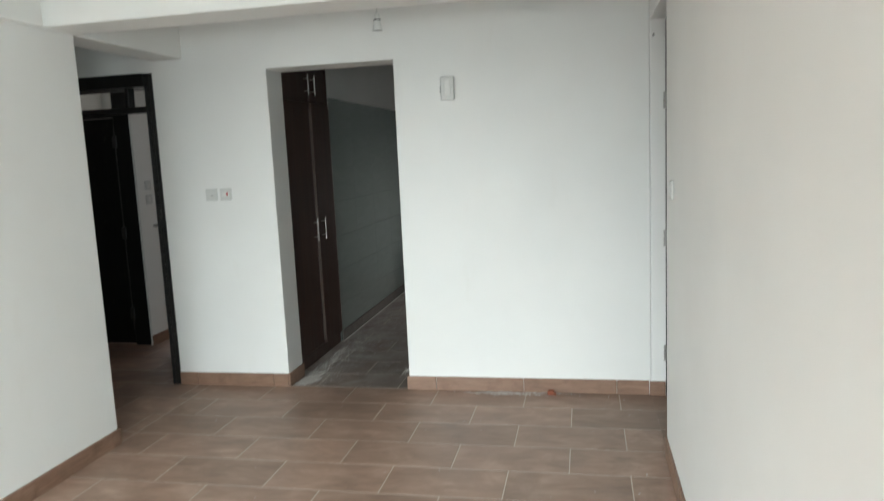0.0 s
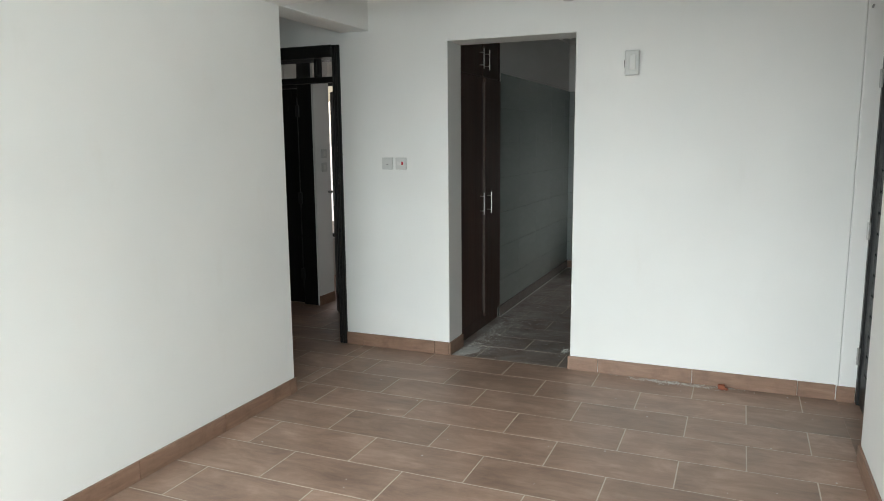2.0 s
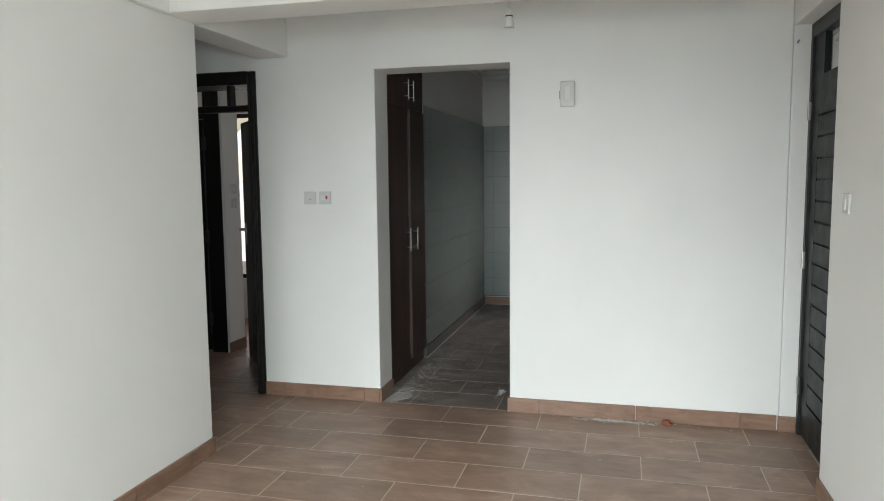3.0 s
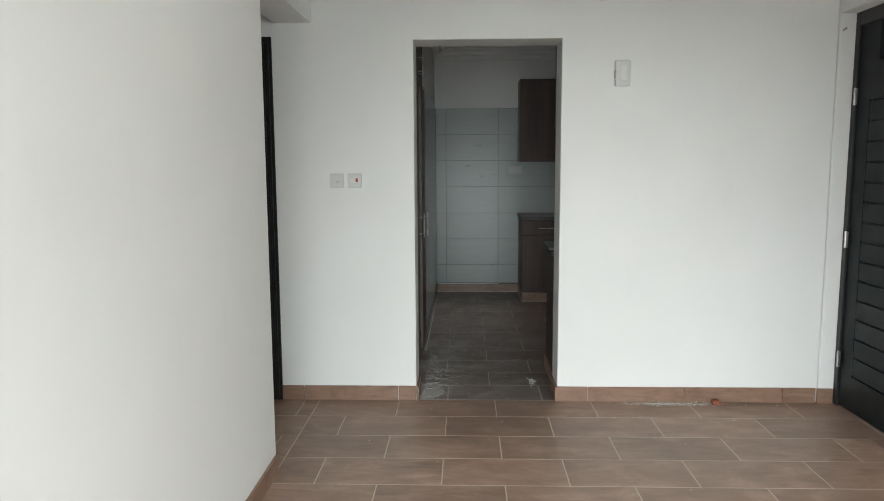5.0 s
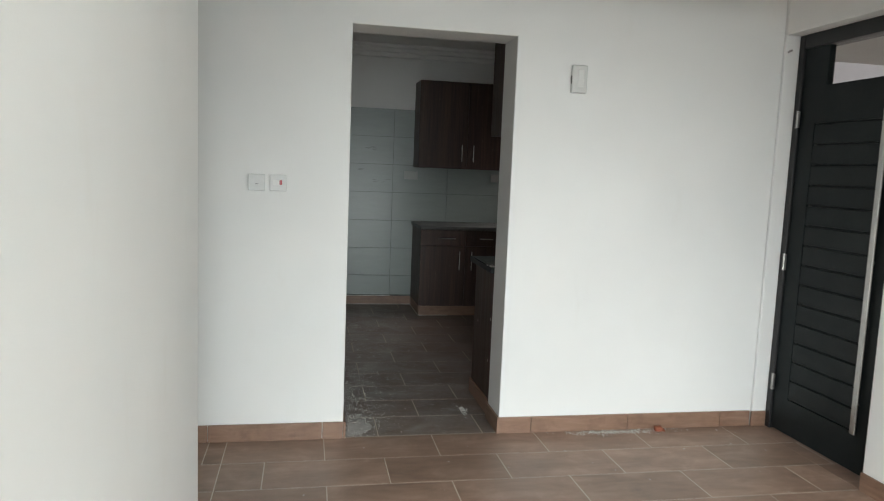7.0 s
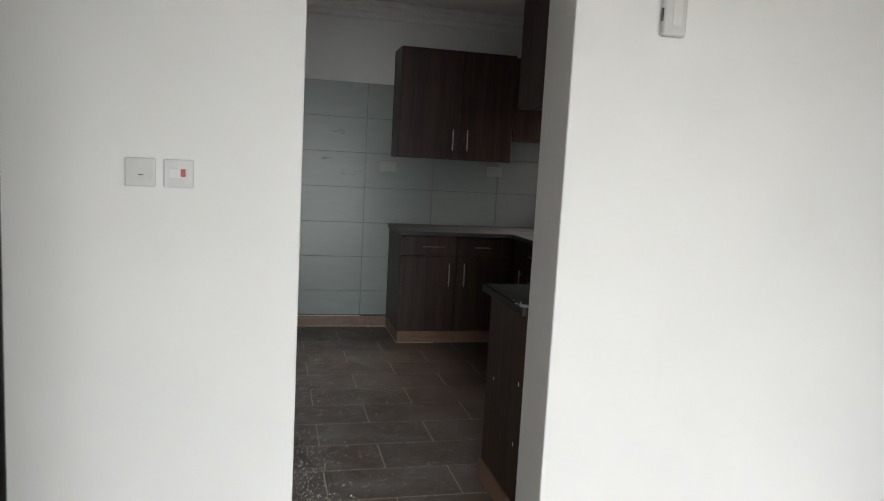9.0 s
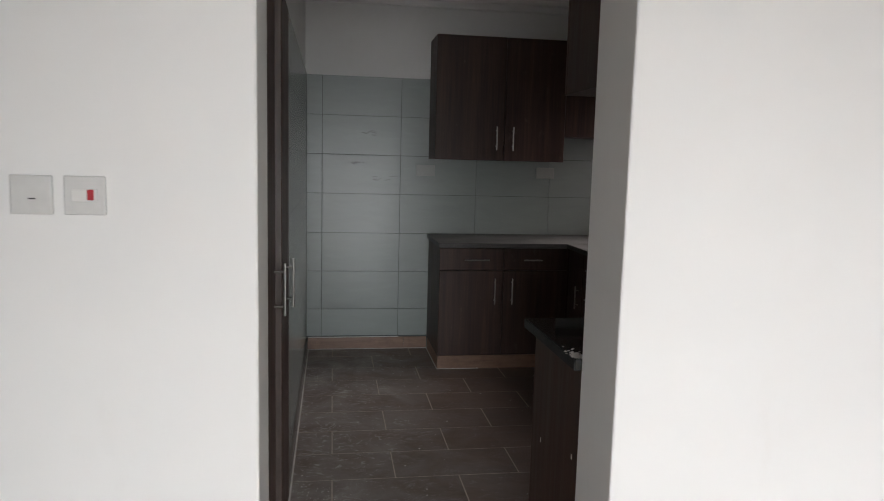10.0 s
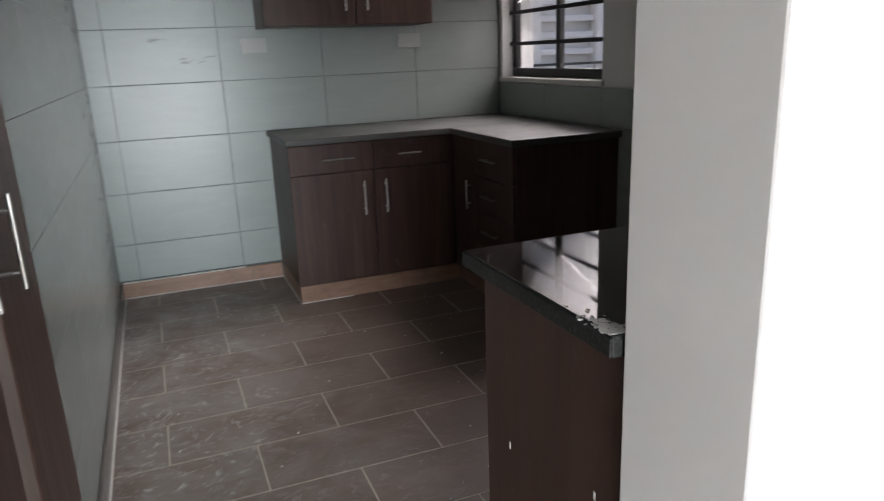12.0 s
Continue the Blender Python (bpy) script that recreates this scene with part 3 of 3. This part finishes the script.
part("plinth", boxes((-0.982, BX + 0.01, 7.175, 7.725, 0, BZ0)), skirting_tile, base1, "brown tiled plinth")
for x0, x1, hx0, hx1 in ((-0.985, -0.548, -0.82, -0.65), (-0.542, -0.096, -0.41, -0.28)):
    d = part("drawer_front", boxes((x0, x1, 7.165, 7.184, 0.685, 0.832), bevel=0.002), dark_wood, base1)
    bar_handle((hx0, 7.140, 0.755), (hx1, 7.140, 0.755), (0, 0.026, 0), d, 0.005)
for x0, x1, hx in ((-0.985, -0.548, -0.605), (-0.542, -0.096, -0.485)):
    d = part("door", boxes((x0, x1, 7.165, 7.184, 0.095, 0.680), bevel=0.002), dark_wood, base1)
    bar_handle((hx, 7.140, 0.45), (hx, 7.140, 0.63), (0, 0.026, 0), d, 0.005)

base2 = thing("base_cabinet", (0.2, 6.8, 0), "dark walnut base cabinet with four drawers under the window", "cabinet", "kitchen base units")
part("body", boxes((BX, KE - 0.014, 6.45, 7.178, BZ0, BZ1)), dark_wood, base2)
part("plinth", boxes((BX + 0.015, KE - 0.02, 6.46, 7.165, 0, BZ0)), skirting_tile, base2, "brown tiled plinth")
for k in range(4):
    z0 = 0.095 + k * 0.185
    d = part("drawer_front", boxes((BX - 0.019, BX - 0.001, 6.455, 6.868, z0, z0 + 0.181), bevel=0.002), dark_wood, base2)
    bar_handle((BX - 0.043, 6.60, z0 + 0.092), (BX - 0.043, 6.76, z0 + 0.092), (0.026, 0, 0), d, 0.005)
d = part("door", boxes((BX - 0.019, BX - 0.001, 6.873, 7.150, 0.095, 0.832), bevel=0.002), dark_wood, base2)
bar_handle((BX - 0.043, 6.935, 0.462), (BX - 0.043, 6.935, 0.613), (0.026, 0, 0), d, 0.005)

WT1 = 7.127
top1 = thing("worktop", (-0.25, 7.43, BZ1), "dark granite worktop greyed by dust and painted window sheen, turning the corner", "worktop")
part("slab", boxes((-1.0, KE - 0.014, WT1, 7.732, BZ1, 0.870), bevel=0.004, seg=2), granite_greyed, top1, "slab greyed for dust and the window's reflection")
part("return_slab", boxes((-0.113, KE - 0.014, 6.42, WT1 - 0.0006, BZ1, 0.870), bevel=0.004, seg=2), granite_greyed, top1)

pen = thing("base_cabinet", (-0.3, 4.57, 0), "dark walnut base cabinet behind the partition wall", "cabinet", "kitchen base units")
part("body", boxes((-0.985, KE - 0.01, 4.36, 4.815, BZ0, BZ1)), dark_wood, pen)
part("plinth", boxes((-0.985, KE - 0.02, 4.37, 4.78, 0, BZ0)), dark_wood, pen)
part("end_skirting", boxes((-1.016, -1.0045, 4.345, 4.838, 0, 0.088), bevel=0.0008), skirting_tile, pen, "brown tiled skirting")
part("end_panel", boxes((-1.004, -0.986, 4.345, 4.83, 0.0, BZ1), bevel=0.002), dark_wood, pen)
for k in range(3):
    x0 = -0.984 + k * 0.491
    d = part("door", boxes((x0, x0 + 0.486, 4.816, 4.834, 0.095, 0.832), bevel=0.002), dark_wood, pen)
    bar_handle((x0 + 0.43, 4.858, 0.5), (x0 + 0.43, 4.858, 0.68), (0, -0.026, 0), d, 0.005)
ptop = thing("worktop", (-0.3, 4.6, BZ1), "polished dark granite worktop with plaster splashes at the wall", "worktop")
part("slab", boxes((-1.034, KE - 0.01, 4.345, 4.860, BZ1 + 0.0005, 0.873), bevel=0.003, seg=2), granite, ptop)
part("edge", boxes((-1.0375, -1.0343, 4.346, 4.863, BZ1 + 0.002, 0.8695), (-1.0341, KE - 0.011, 4.8603, 4.863, BZ1 + 0.002, 0.8695), bevel=0.001), granite_rough, ptop, "dull sawn granite edge")

up1 = thing("wall_cabinet", (-0.54, 7.566, 1.415), "dark walnut wall cabinet with two doors above the worktop", "cabinet", "kitchen wall units")
part("body", boxes((-1.0, -0.08, 7.426, 7.731, 1.422, 2.262)), dark_wood, up1)
for x0, x1, hx in ((-1.0, -0.518, -0.572), (-0.512, -0.08, -0.455)):
    d = part("door", boxes((x0, x1, 7.406, 7.425, 1.422, 2.262), bevel=0.002), dark_wood, up1)
    bar_handle((hx, 7.381, 1.493), (hx, 7.381, 1.656), (0, 0.026, 0), d, 0.005)
up2 = thing("wall_cabinet", (0.13, 7.566, 1.59), "small dark walnut corner wall cabinet", "cabinet", "kitchen wall units")
part("body", boxes((-0.072, KE - 0.014, 7.446, 7.731, 1.603, 2.25)), dark_wood, up2)
d = part("door", boxes((-0.070, 0.42, 7.426, 7.445, 1.603, 2.25), bevel=0.002), dark_wood, up2)
bar_handle((0.225, 7.401, 1.705), (0.225, 7.401, 1.867), (0, 0.026, 0), d, 0.005)
up3 = thing("wall_cabinet", (-0.4, 4.5, 1.62), "dark walnut wall cabinet above the peninsula", "cabinet", "kitchen wall units")
part("body", boxes((-0.978, KE - 0.01, 4.345, 4.70, 1.618, 2.35)), dark_wood, up3)
for k in range(3):
    x0 = -0.978 + k * 0.489
    d = part("door", boxes((x0, x0 + 0.484, 4.701, 4.72, 1.618, 2.35), bevel=0.002), dark_wood, up3)
    bar_handle((x0 + 0.43, 4.745, 1.68), (x0 + 0.43, 4.745, 1.86), (0, -0.026, 0), d, 0.005)


# ---- small fittings ----
PL = 0.086 / U


def wall_plate(name, x, z, y, label, category, w=PL, facing=-1, group="", mat=None):
    th = thing(name, (x, y, z - PL / 2), label, category, group)
    y1 = y + facing * 0.011
    part("plate", boxes((x - w / 2, x + w / 2, min(y, y1), max(y, y1), z - PL / 2, z + PL / 2), bevel=0.003, seg=2), mat or plastic, th)
    return th


sw = wall_plate("blank_plate", -2.306, 1.312, YN, "square grey-white blank wall plate beside a switch", "wall plate")
part("slot", boxes((-2.311, -2.297, YN - 0.0125, YN - 0.010, 1.303, 1.306)), plastic_dark, sw)
sw = wall_plate("neon_switch", -2.203, 1.312, YN, "square grey-white wall switch with red neon", "switch")
part("rocker", boxes((-2.228, -2.178, YN - 0.0135, YN - 0.010, 1.300, 1.326), bevel=0.001), plastic_light, sw)
part("neon", boxes((-2.197, -2.184, YN - 0.0155, YN - 0.012, 1.303, 1.325), bevel=0.001), neon_red, sw, "small red neon lens")
sw = thing("light_switch", (XR, 3.015, 1.27), "grey-white light switch beside the entrance door", "switch")
part("plate", boxes((XR - 0.011, XR, 2.975, 2.975 + PL, 1.273, 1.273 + PL), bevel=0.003, seg=2), plastic, sw)
part("rocker", boxes((XR - 0.015, XR - 0.010, 3.006, 3.026, 1.29, 1.335), bevel=0.001), plastic_light, sw)
for x in (-1.02, -0.109):
    so = wall_plate("wall_socket", x, 1.338, KN - 0.012, "grey double wall socket on grey tiles", "socket", 0.146 / U, group="kitchen sockets", mat=plastic_mid_grey)
    for dx in (-0.035, 0.035):
        part("rocker", boxes((x + dx - 0.012, x + dx + 0.012, KN - 0.0265, KN - 0.022, 1.345, 1.365)), plastic_mid_grey, so)
for z in (1.36, 1.24):
    hs = thing("light_switch", (HX, 5.18, z - 0.04), "grey light switch on the hall wall", "switch", "hall switches")
    part("plate", boxes((HX, HX + 0.011, 5.15, 5.15 + PL, z - PL / 2, z + PL / 2), bevel=0.003, seg=2), plastic, hs)
    part("rocker", boxes((HX + 0.010, HX + 0.014, 5.175, 5.205, z - 0.02, z + 0.02)), plastic_light, hs)

chime = thing("door_chime", (-0.684, YN, 1.832), "small white plastic door chime on the wall", "door chime")
part("cover", boxes((-0.725, -0.641, YN - 0.028, YN, 1.832, 1.976), bevel=0.008, seg=3), plastic, chime)
part("grille", boxes((-0.697, -0.661, YN - 0.032, YN - 0.026, 1.862, 1.952), bevel=0.003), plastic_light, chime)
part("side_vent", boxes((-0.7275, -0.723, YN - 0.022, YN - 0.012, 1.878, 1.92)), plastic_dark, chime)

lamp = thing("pendant_lamp_holder", (-0.92, 3.45, 2.165), "bare white bulb holder hanging on a thin flex", "lamp holder")
bm = cone(bmesh.new(), -0.92, 3.45, 2.165, 2.215, 0.026, 0.017)
cone(bm, -0.92, 3.45, 2.221, 2.25, 0.017, 0.013)
part("holder", bm, plastic_light, lamp)
part("ring", cone(bmesh.new(), -0.92, 3.45, 2.215, 2.221, 0.019, 0.019), plastic_dark, lamp, "dark joint ring")
part("flex", rod(bmesh.new(), (-0.92, 3.45, 2.25), (-0.92, 3.45, H - 0.02), 0.004, 8), plastic, lamp)
part("ceiling_rose", cone(bmesh.new(), -0.92, 3.45, H - 0.025, H, 0.045, 0.03), plastic_light, lamp)
part("wall_screw", rod(bmesh.new(), (0.52, EY1 + 0.002, 2.125), (0.52, EY1 - 0.03, 2.13), 0.006, 8), steel).name = "wall_screw"
tagged(bpy.data.objects["wall_screw"], "small bare screw in the white plaster", "screw")

# ---- debris ----
rng = random.Random(5)


def scatter(name, n, place, size, mat, label, category, flat=0.5):
    bm = bmesh.new()
    for _ in range(n):
        x, y, z = place()
        s = size * rng.uniform(0.4, 1.4)
        m = Matrix.Translation((x, y, z + s * flat * 0.4)) @ Euler((0, 0, rng.uniform(0, 6.3))).to_matrix().to_4x4() @ Matrix.Diagonal((s, s * rng.uniform(0.5, 1), s * flat, 1))
        r = bmesh.ops.create_icosphere(bm, subdivisions=1, radius=0.5, matrix=m)
        for v in r["verts"]:
            v.co += Vector((rng.uniform(-1, 1), rng.uniform(-1, 1), 0)) * s * 0.10
    return tagged(part(name, bm, mat), label, category, kind="stuff")


scatter("mortar_crumbs", 380, lambda: (rng.gauss(-0.36, 0.16), 4.055 + rng.gauss(0, 0.018), 0), 0.0075, plaster, "pale mortar crumbs along the skirting", "debris")
scatter("mortar_crumbs", 900, lambda: (-1.825 + abs(rng.gauss(0, 0.12)), rng.triangular(4.11, 5.6, 4.2), 0), 0.006, plaster, "pale mortar crumbs beside the larder cabinet", "debris")
scatter("mortar_crumbs", 90, lambda: (rng.uniform(-1.85, -0.3), rng.uniform(5.2, 7.4), 0), 0.008, plaster, "pale mortar crumbs on the kitchen floor", "debris")
scatter("paint_flecks", 60, lambda: (rng.uniform(-2.2, 0.4), rng.uniform(1.2, 4.0), 0), 0.009, plaster, "white paint flecks on the floor", "debris", 0.15)
scatter("plaster_splash", 60, lambda: (-1.135 + rng.gauss(0, 0.012), 4.465 + rng.gauss(0, 0.04), 0), 0.012, plaster, "white plaster splash at the opening", "debris", 0.3)
scatter("plaster_splash", 150, lambda: (-1.018 + rng.gauss(0, 0.011), 4.352 + abs(rng.gauss(0, 0.035)), 0.873), 0.009, plaster, "white plaster splash on the granite", "debris", 0.16)
tagged(part("brick_crumb", boxes((-0.125, -0.085, 4.035, 4.065, 0, 0.028), (-0.09, -0.07, 4.03, 4.05, 0, 0.016), bevel=0.006, seg=2), brick_red),
       "broken red brick crumb lying beside the skirting", "brick")

def wall_smears(name, spots, mat, label):
    bm = bmesh.new()
    for x, z, w in spots:
        for _ in range(7):
            q = Vector((x + rng.gauss(0, w * 0.5), KN - 0.0128, z + rng.gauss(0, 0.010)))
            m = Matrix.Translation(q) @ Euler((0, rng.uniform(-0.5, 0.5), 0)).to_matrix().to_4x4() @ Matrix.Diagonal((w * rng.uniform(0.3, 0.9), 0.0012, 0.006 * rng.uniform(0.5, 1.5), 1))
            bmesh.ops.create_icosphere(bm, subdivisions=2, radius=0.5, matrix=m)
    return tagged(part(name, bm, mat), label, "smear", kind="stuff")


wall_smears("adhesive_smear", ((-1.42, 1.60, 0.07), (-1.52, 1.38, 0.06), (-1.36, 1.27, 0.08)), grout_match, "dried tile adhesive smears on grey tiles")
for y, z in ((4.42, 0.55), (4.44, 0.30), (4.72, 0.48)):
    part("paint_fleck", boxes((-1.0058, -1.0038, y, y + 0.006, z, z + 0.016), bevel=0.0008), plaster, pen)

def dust_patch(cx, cy, rx, ry, lean, seed):
    """A thin ragged patch of dried cement, thickest in the middle."""
    pr = random.Random(seed)
    bm = bmesh.new()
    mid = bm.verts.new((cx, cy, 0.0030))
    ring = []
    n = 46
    for k in range(n):
        a = 2 * math.pi * k / n
        r = 1 + 0.20 * math.sin(2 * a + lean) + 0.10 * math.sin(5 * a + 2 * lean) + pr.uniform(-0.22, 0.10)
        ring.append(bm.verts.new((cx + rx * r * math.cos(a), cy + ry * r * math.sin(a), 0.0009)))
    low = [bm.verts.new((v.co.x, v.co.y, -0.004)) for v in ring]
    for k in range(n):
        q = (k + 1) % n
        bm.faces.new((mid, ring[k], ring[q]))
        bm.faces.new((ring[k], low[k], low[q], ring[q]))
    bmesh.ops.recalc_face_normals(bm, faces=bm.faces)
    return bm


bm = dust_patch(OL + 0.088, 4.235, 0.066, 0.125, 0.8, 3)
tagged(part("cement_smear", bm, cement), "grey cement smear on the floor tiles", "debris", kind="stuff")

# ---- tiles: floor, skirting and kitchen walls ----
TL, TW, J = 0.5665, 0.2845, 0.0026
TY = 4.107
TILES = {}


def piece(name, size, at, mat, parent, bevel=0.0008):
    """One tile whose lowest corner stands at the place; alike tiles share a mesh."""
    key = (name, mat.name, tuple(round(s, 4) for s in size))
    if key not in TILES:
        bm = boxes((0, size[0], 0, size[1], 0, size[2]), bevel=bevel)
        for v in bm.verts:
            v.co *= U
        me = bpy.data.meshes.new(name)
        bm.to_mesh(me)
        bm.free()
        me.materials.append(mat)
        TILES[key] = me
    ob = new(name, TILES[key])
    ob.parent = parent
    ob.location = Vector(at) * U - ORIGIN[parent]
    return ob


def floor_area(x0, x1, y0, y1, mat, shift=0.0):
    k0, k1 = math.floor((y0 - TY) / TW), math.ceil((y1 - TY) / TW)
    for k in range(k0, k1 + 1):
        a, b = max(y0, TY + k * TW + J), min(y1, TY + (k + 1) * TW - J)
        if b - a < 0.012:
            continue
        off = (-1.957 if k % 2 else -1.671) + shift
        n0 = math.floor((x0 - off) / TL)
        for n in range(n0, n0 + 14):
            c, d = max(x0, off + n * TL + J), min(x1, off + (n + 1) * TL - J)
            if d - c > 0.012:
                piece("tile", (d - c, b - a, 0.008), (c, a, -0.008 + rng.uniform(0, 0.0006)), mat, floor)


floor_area(XL, XR, -2.2, YN - 0.0, tile_brown)
floor_area(-4.65, XL - J * 2, -2.2, WY, tile_brown)
floor_area(XR, EX + 0.1, EY0, EY1, tile_brown)
floor_area(-4.75, XL - J * 2, 2.6, YN, tile_brown)
floor_area(DL, DR, YN + 0.002, YK + 0.04, tile_brown)
floor_area(-4.75, -2.5, YK + 0.045, 6.4, tile_brown)
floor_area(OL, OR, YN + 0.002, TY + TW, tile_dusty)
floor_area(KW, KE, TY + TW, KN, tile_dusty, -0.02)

SH, ST = 0.088, 0.012


def skirt_x(parent, x0, x1, y, side, joints):
    marks = [x0] + [j for j in sorted(joints) if x0 + 0.02 < j < x1 - 0.02] + [x1]
    for a, b in zip(marks[:-1], marks[1:]):
        piece("skirting_tile", (b - a - 0.003, ST, SH), (a, y - ST if side < 0 else y, 0), skirting_tile, parent)


def skirt_y(parent, x, y0, y1, side, joints):
    marks = [y0] + [j for j in sorted(joints) if y0 + 0.02 < j < y1 - 0.02] + [y1]
    for a, b in zip(marks[:-1], marks[1:]):
        piece("skirting_tile", (ST, b - a - 0.003, SH), (x - ST if side < 0 else x, a, 0), skirting_tile, parent)


jx = [-2.53 + 0.566 * n for n in range(-4, 6)]
skirt_x(wall_north, DR + 0.006, OL, YN, -1, jx)
skirt_x(wall_north, OR, XR - 0.01, YN, -1, [-0.838, -0.273, 0.298])
skirt_x(wall_north, XR - 0.008, EX, EY1, -1, [])
skirt_y(wall_north, OL, YN - ST, YK, 1, [])
skirt_y(wall_north, OR, YN - ST, YK, -1, [])
jy = [0.2 + TL * n for n in range(-6, 8)]
skirt_y(wall_west, XL, WY, 3.09, 1, jy)
skirt_x(wall_west, -2.65, XL + ST, 3.09, 1, [])
skirt_y(wall_east, XR, -2.2, EY0, -1, [3.25 - TL * n for n in range(1, 10)])
kwall_n = bpy.data.objects["wall_kitchen_north"]
kwall_w = bpy.data.objects["wall_kitchen_west"]
kwall_e = bpy.data.objects["wall_kitchen_east"]
skirt_x(kwall_n, KW + 0.012, -0.985, KN - 0.012, -1, [-1.16])
marks = [5.25, 5.80, 6.37, 6.93, 7.50, KN - 0.028]
for a, b in zip(marks[:-1], marks[1:]):
    piece("skirting_tile", (ST, b - a - 0.002, SH), (KW + 0.012, a, 0), skirting_shaded, kwall_w)
hall = bpy.data.objects["wall_hall"]
skirt_y(hall, HX, 5.05, 5.30, 1, [])

# pale sealant and grout beads
part("grout_bead", boxes((KW + 0.026, -1.20, KN - 0.024, KN - 0.0125, 0.088, 0.0935)), plaster, kwall_n, "pale grout bead")
part("grout_bead", boxes((KW + 0.024, KW + 0.031, 5.25, KN - 0.03, 0, 0.004)), plaster, kwall_w, "pale grout bead")
part("grout_bead", boxes((KW + 0.03, -0.985, KN - 0.031, KN - 0.024, 0, 0.004)), plaster, kwall_n, "pale grout bead")
part("grout_bead", boxes((-0.990, -0.984, 7.17, KN - 0.03, 0, 0.004), (-0.990, -0.70, 7.164, 7.17, 0, 0.004)), plaster, base1, "pale grout bead")
part("sealant", boxes((TX - 0.006, TX + 0.006, TY1 + 0.0005, TY1 + 0.006, 0.10, 1.998), bevel=0.001), plaster, kwall_w, "pale sealant line beside the larder")

for mesh_wall, rows in ((kwall_n, "n"), (kwall_w, "w"), (kwall_e, "e")):
    cuts = [0.100, 0.304, 0.588, 0.872, 1.159, 1.441, 1.720, 1.998]
    if rows == "n":
        back = boxes((KW + 0.002, KE - 0.002, KN - 0.006, KN + 0.01, 0.0, 1.996))
        marks = [KW + 0.013] + [-1.770 + TL * n for n in range(0, 4)] + [KE - 0.012]
    elif rows == "w":
        back = boxes((KW - 0.01, KW + 0.006, 5.242, KN - 0.008, 0.0, 1.996))
        cuts = [0.092] + cuts[1:]
        marks = [5.243] + [5.243 + TL * n for n in range(1, 5)] + [KN - 0.013]
    else:
        back = boxes((KE - 0.006, KE + 0.01, YK + 0.003, KN - 0.008, 0.0, KWZ0 - 0.035))
        marks = [YK + 0.004] + [YK + TL * n for n in range(1, 6)] + [KN - 0.013]
        cuts = [0.02, 0.31, 0.594, 0.878, KWZ0 - 0.032]
    part("tile_bed", back, grout_grey if rows == "n" else grout_match, mesh_wall, "recessed tile joints")
    for a, b in zip(marks[:-1], marks[1:]):
        for z0, z1 in zip(cuts[:-1], cuts[1:]):
            if rows == "n":
                piece("wall_tile", (b - a - 0.003, 0.008, z1 - z0 - 0.003), (a, KN - 0.012 - rng.uniform(0, 0.0012), z0), relief_tile, mesh_wall, 0.001)
            elif rows == "w":
                piece("wall_tile", (0.008, b - a - 0.0014, z1 - z0 - 0.0014), (KW + 0.004, a, z0), wall_tile, mesh_wall, 0.001)
            else:
                piece("wall_tile", (0.008, b - a - 0.003, z1 - z0 - 0.003), (KE - 0.012, a, z0), wall_tile, mesh_wall, 0.001)
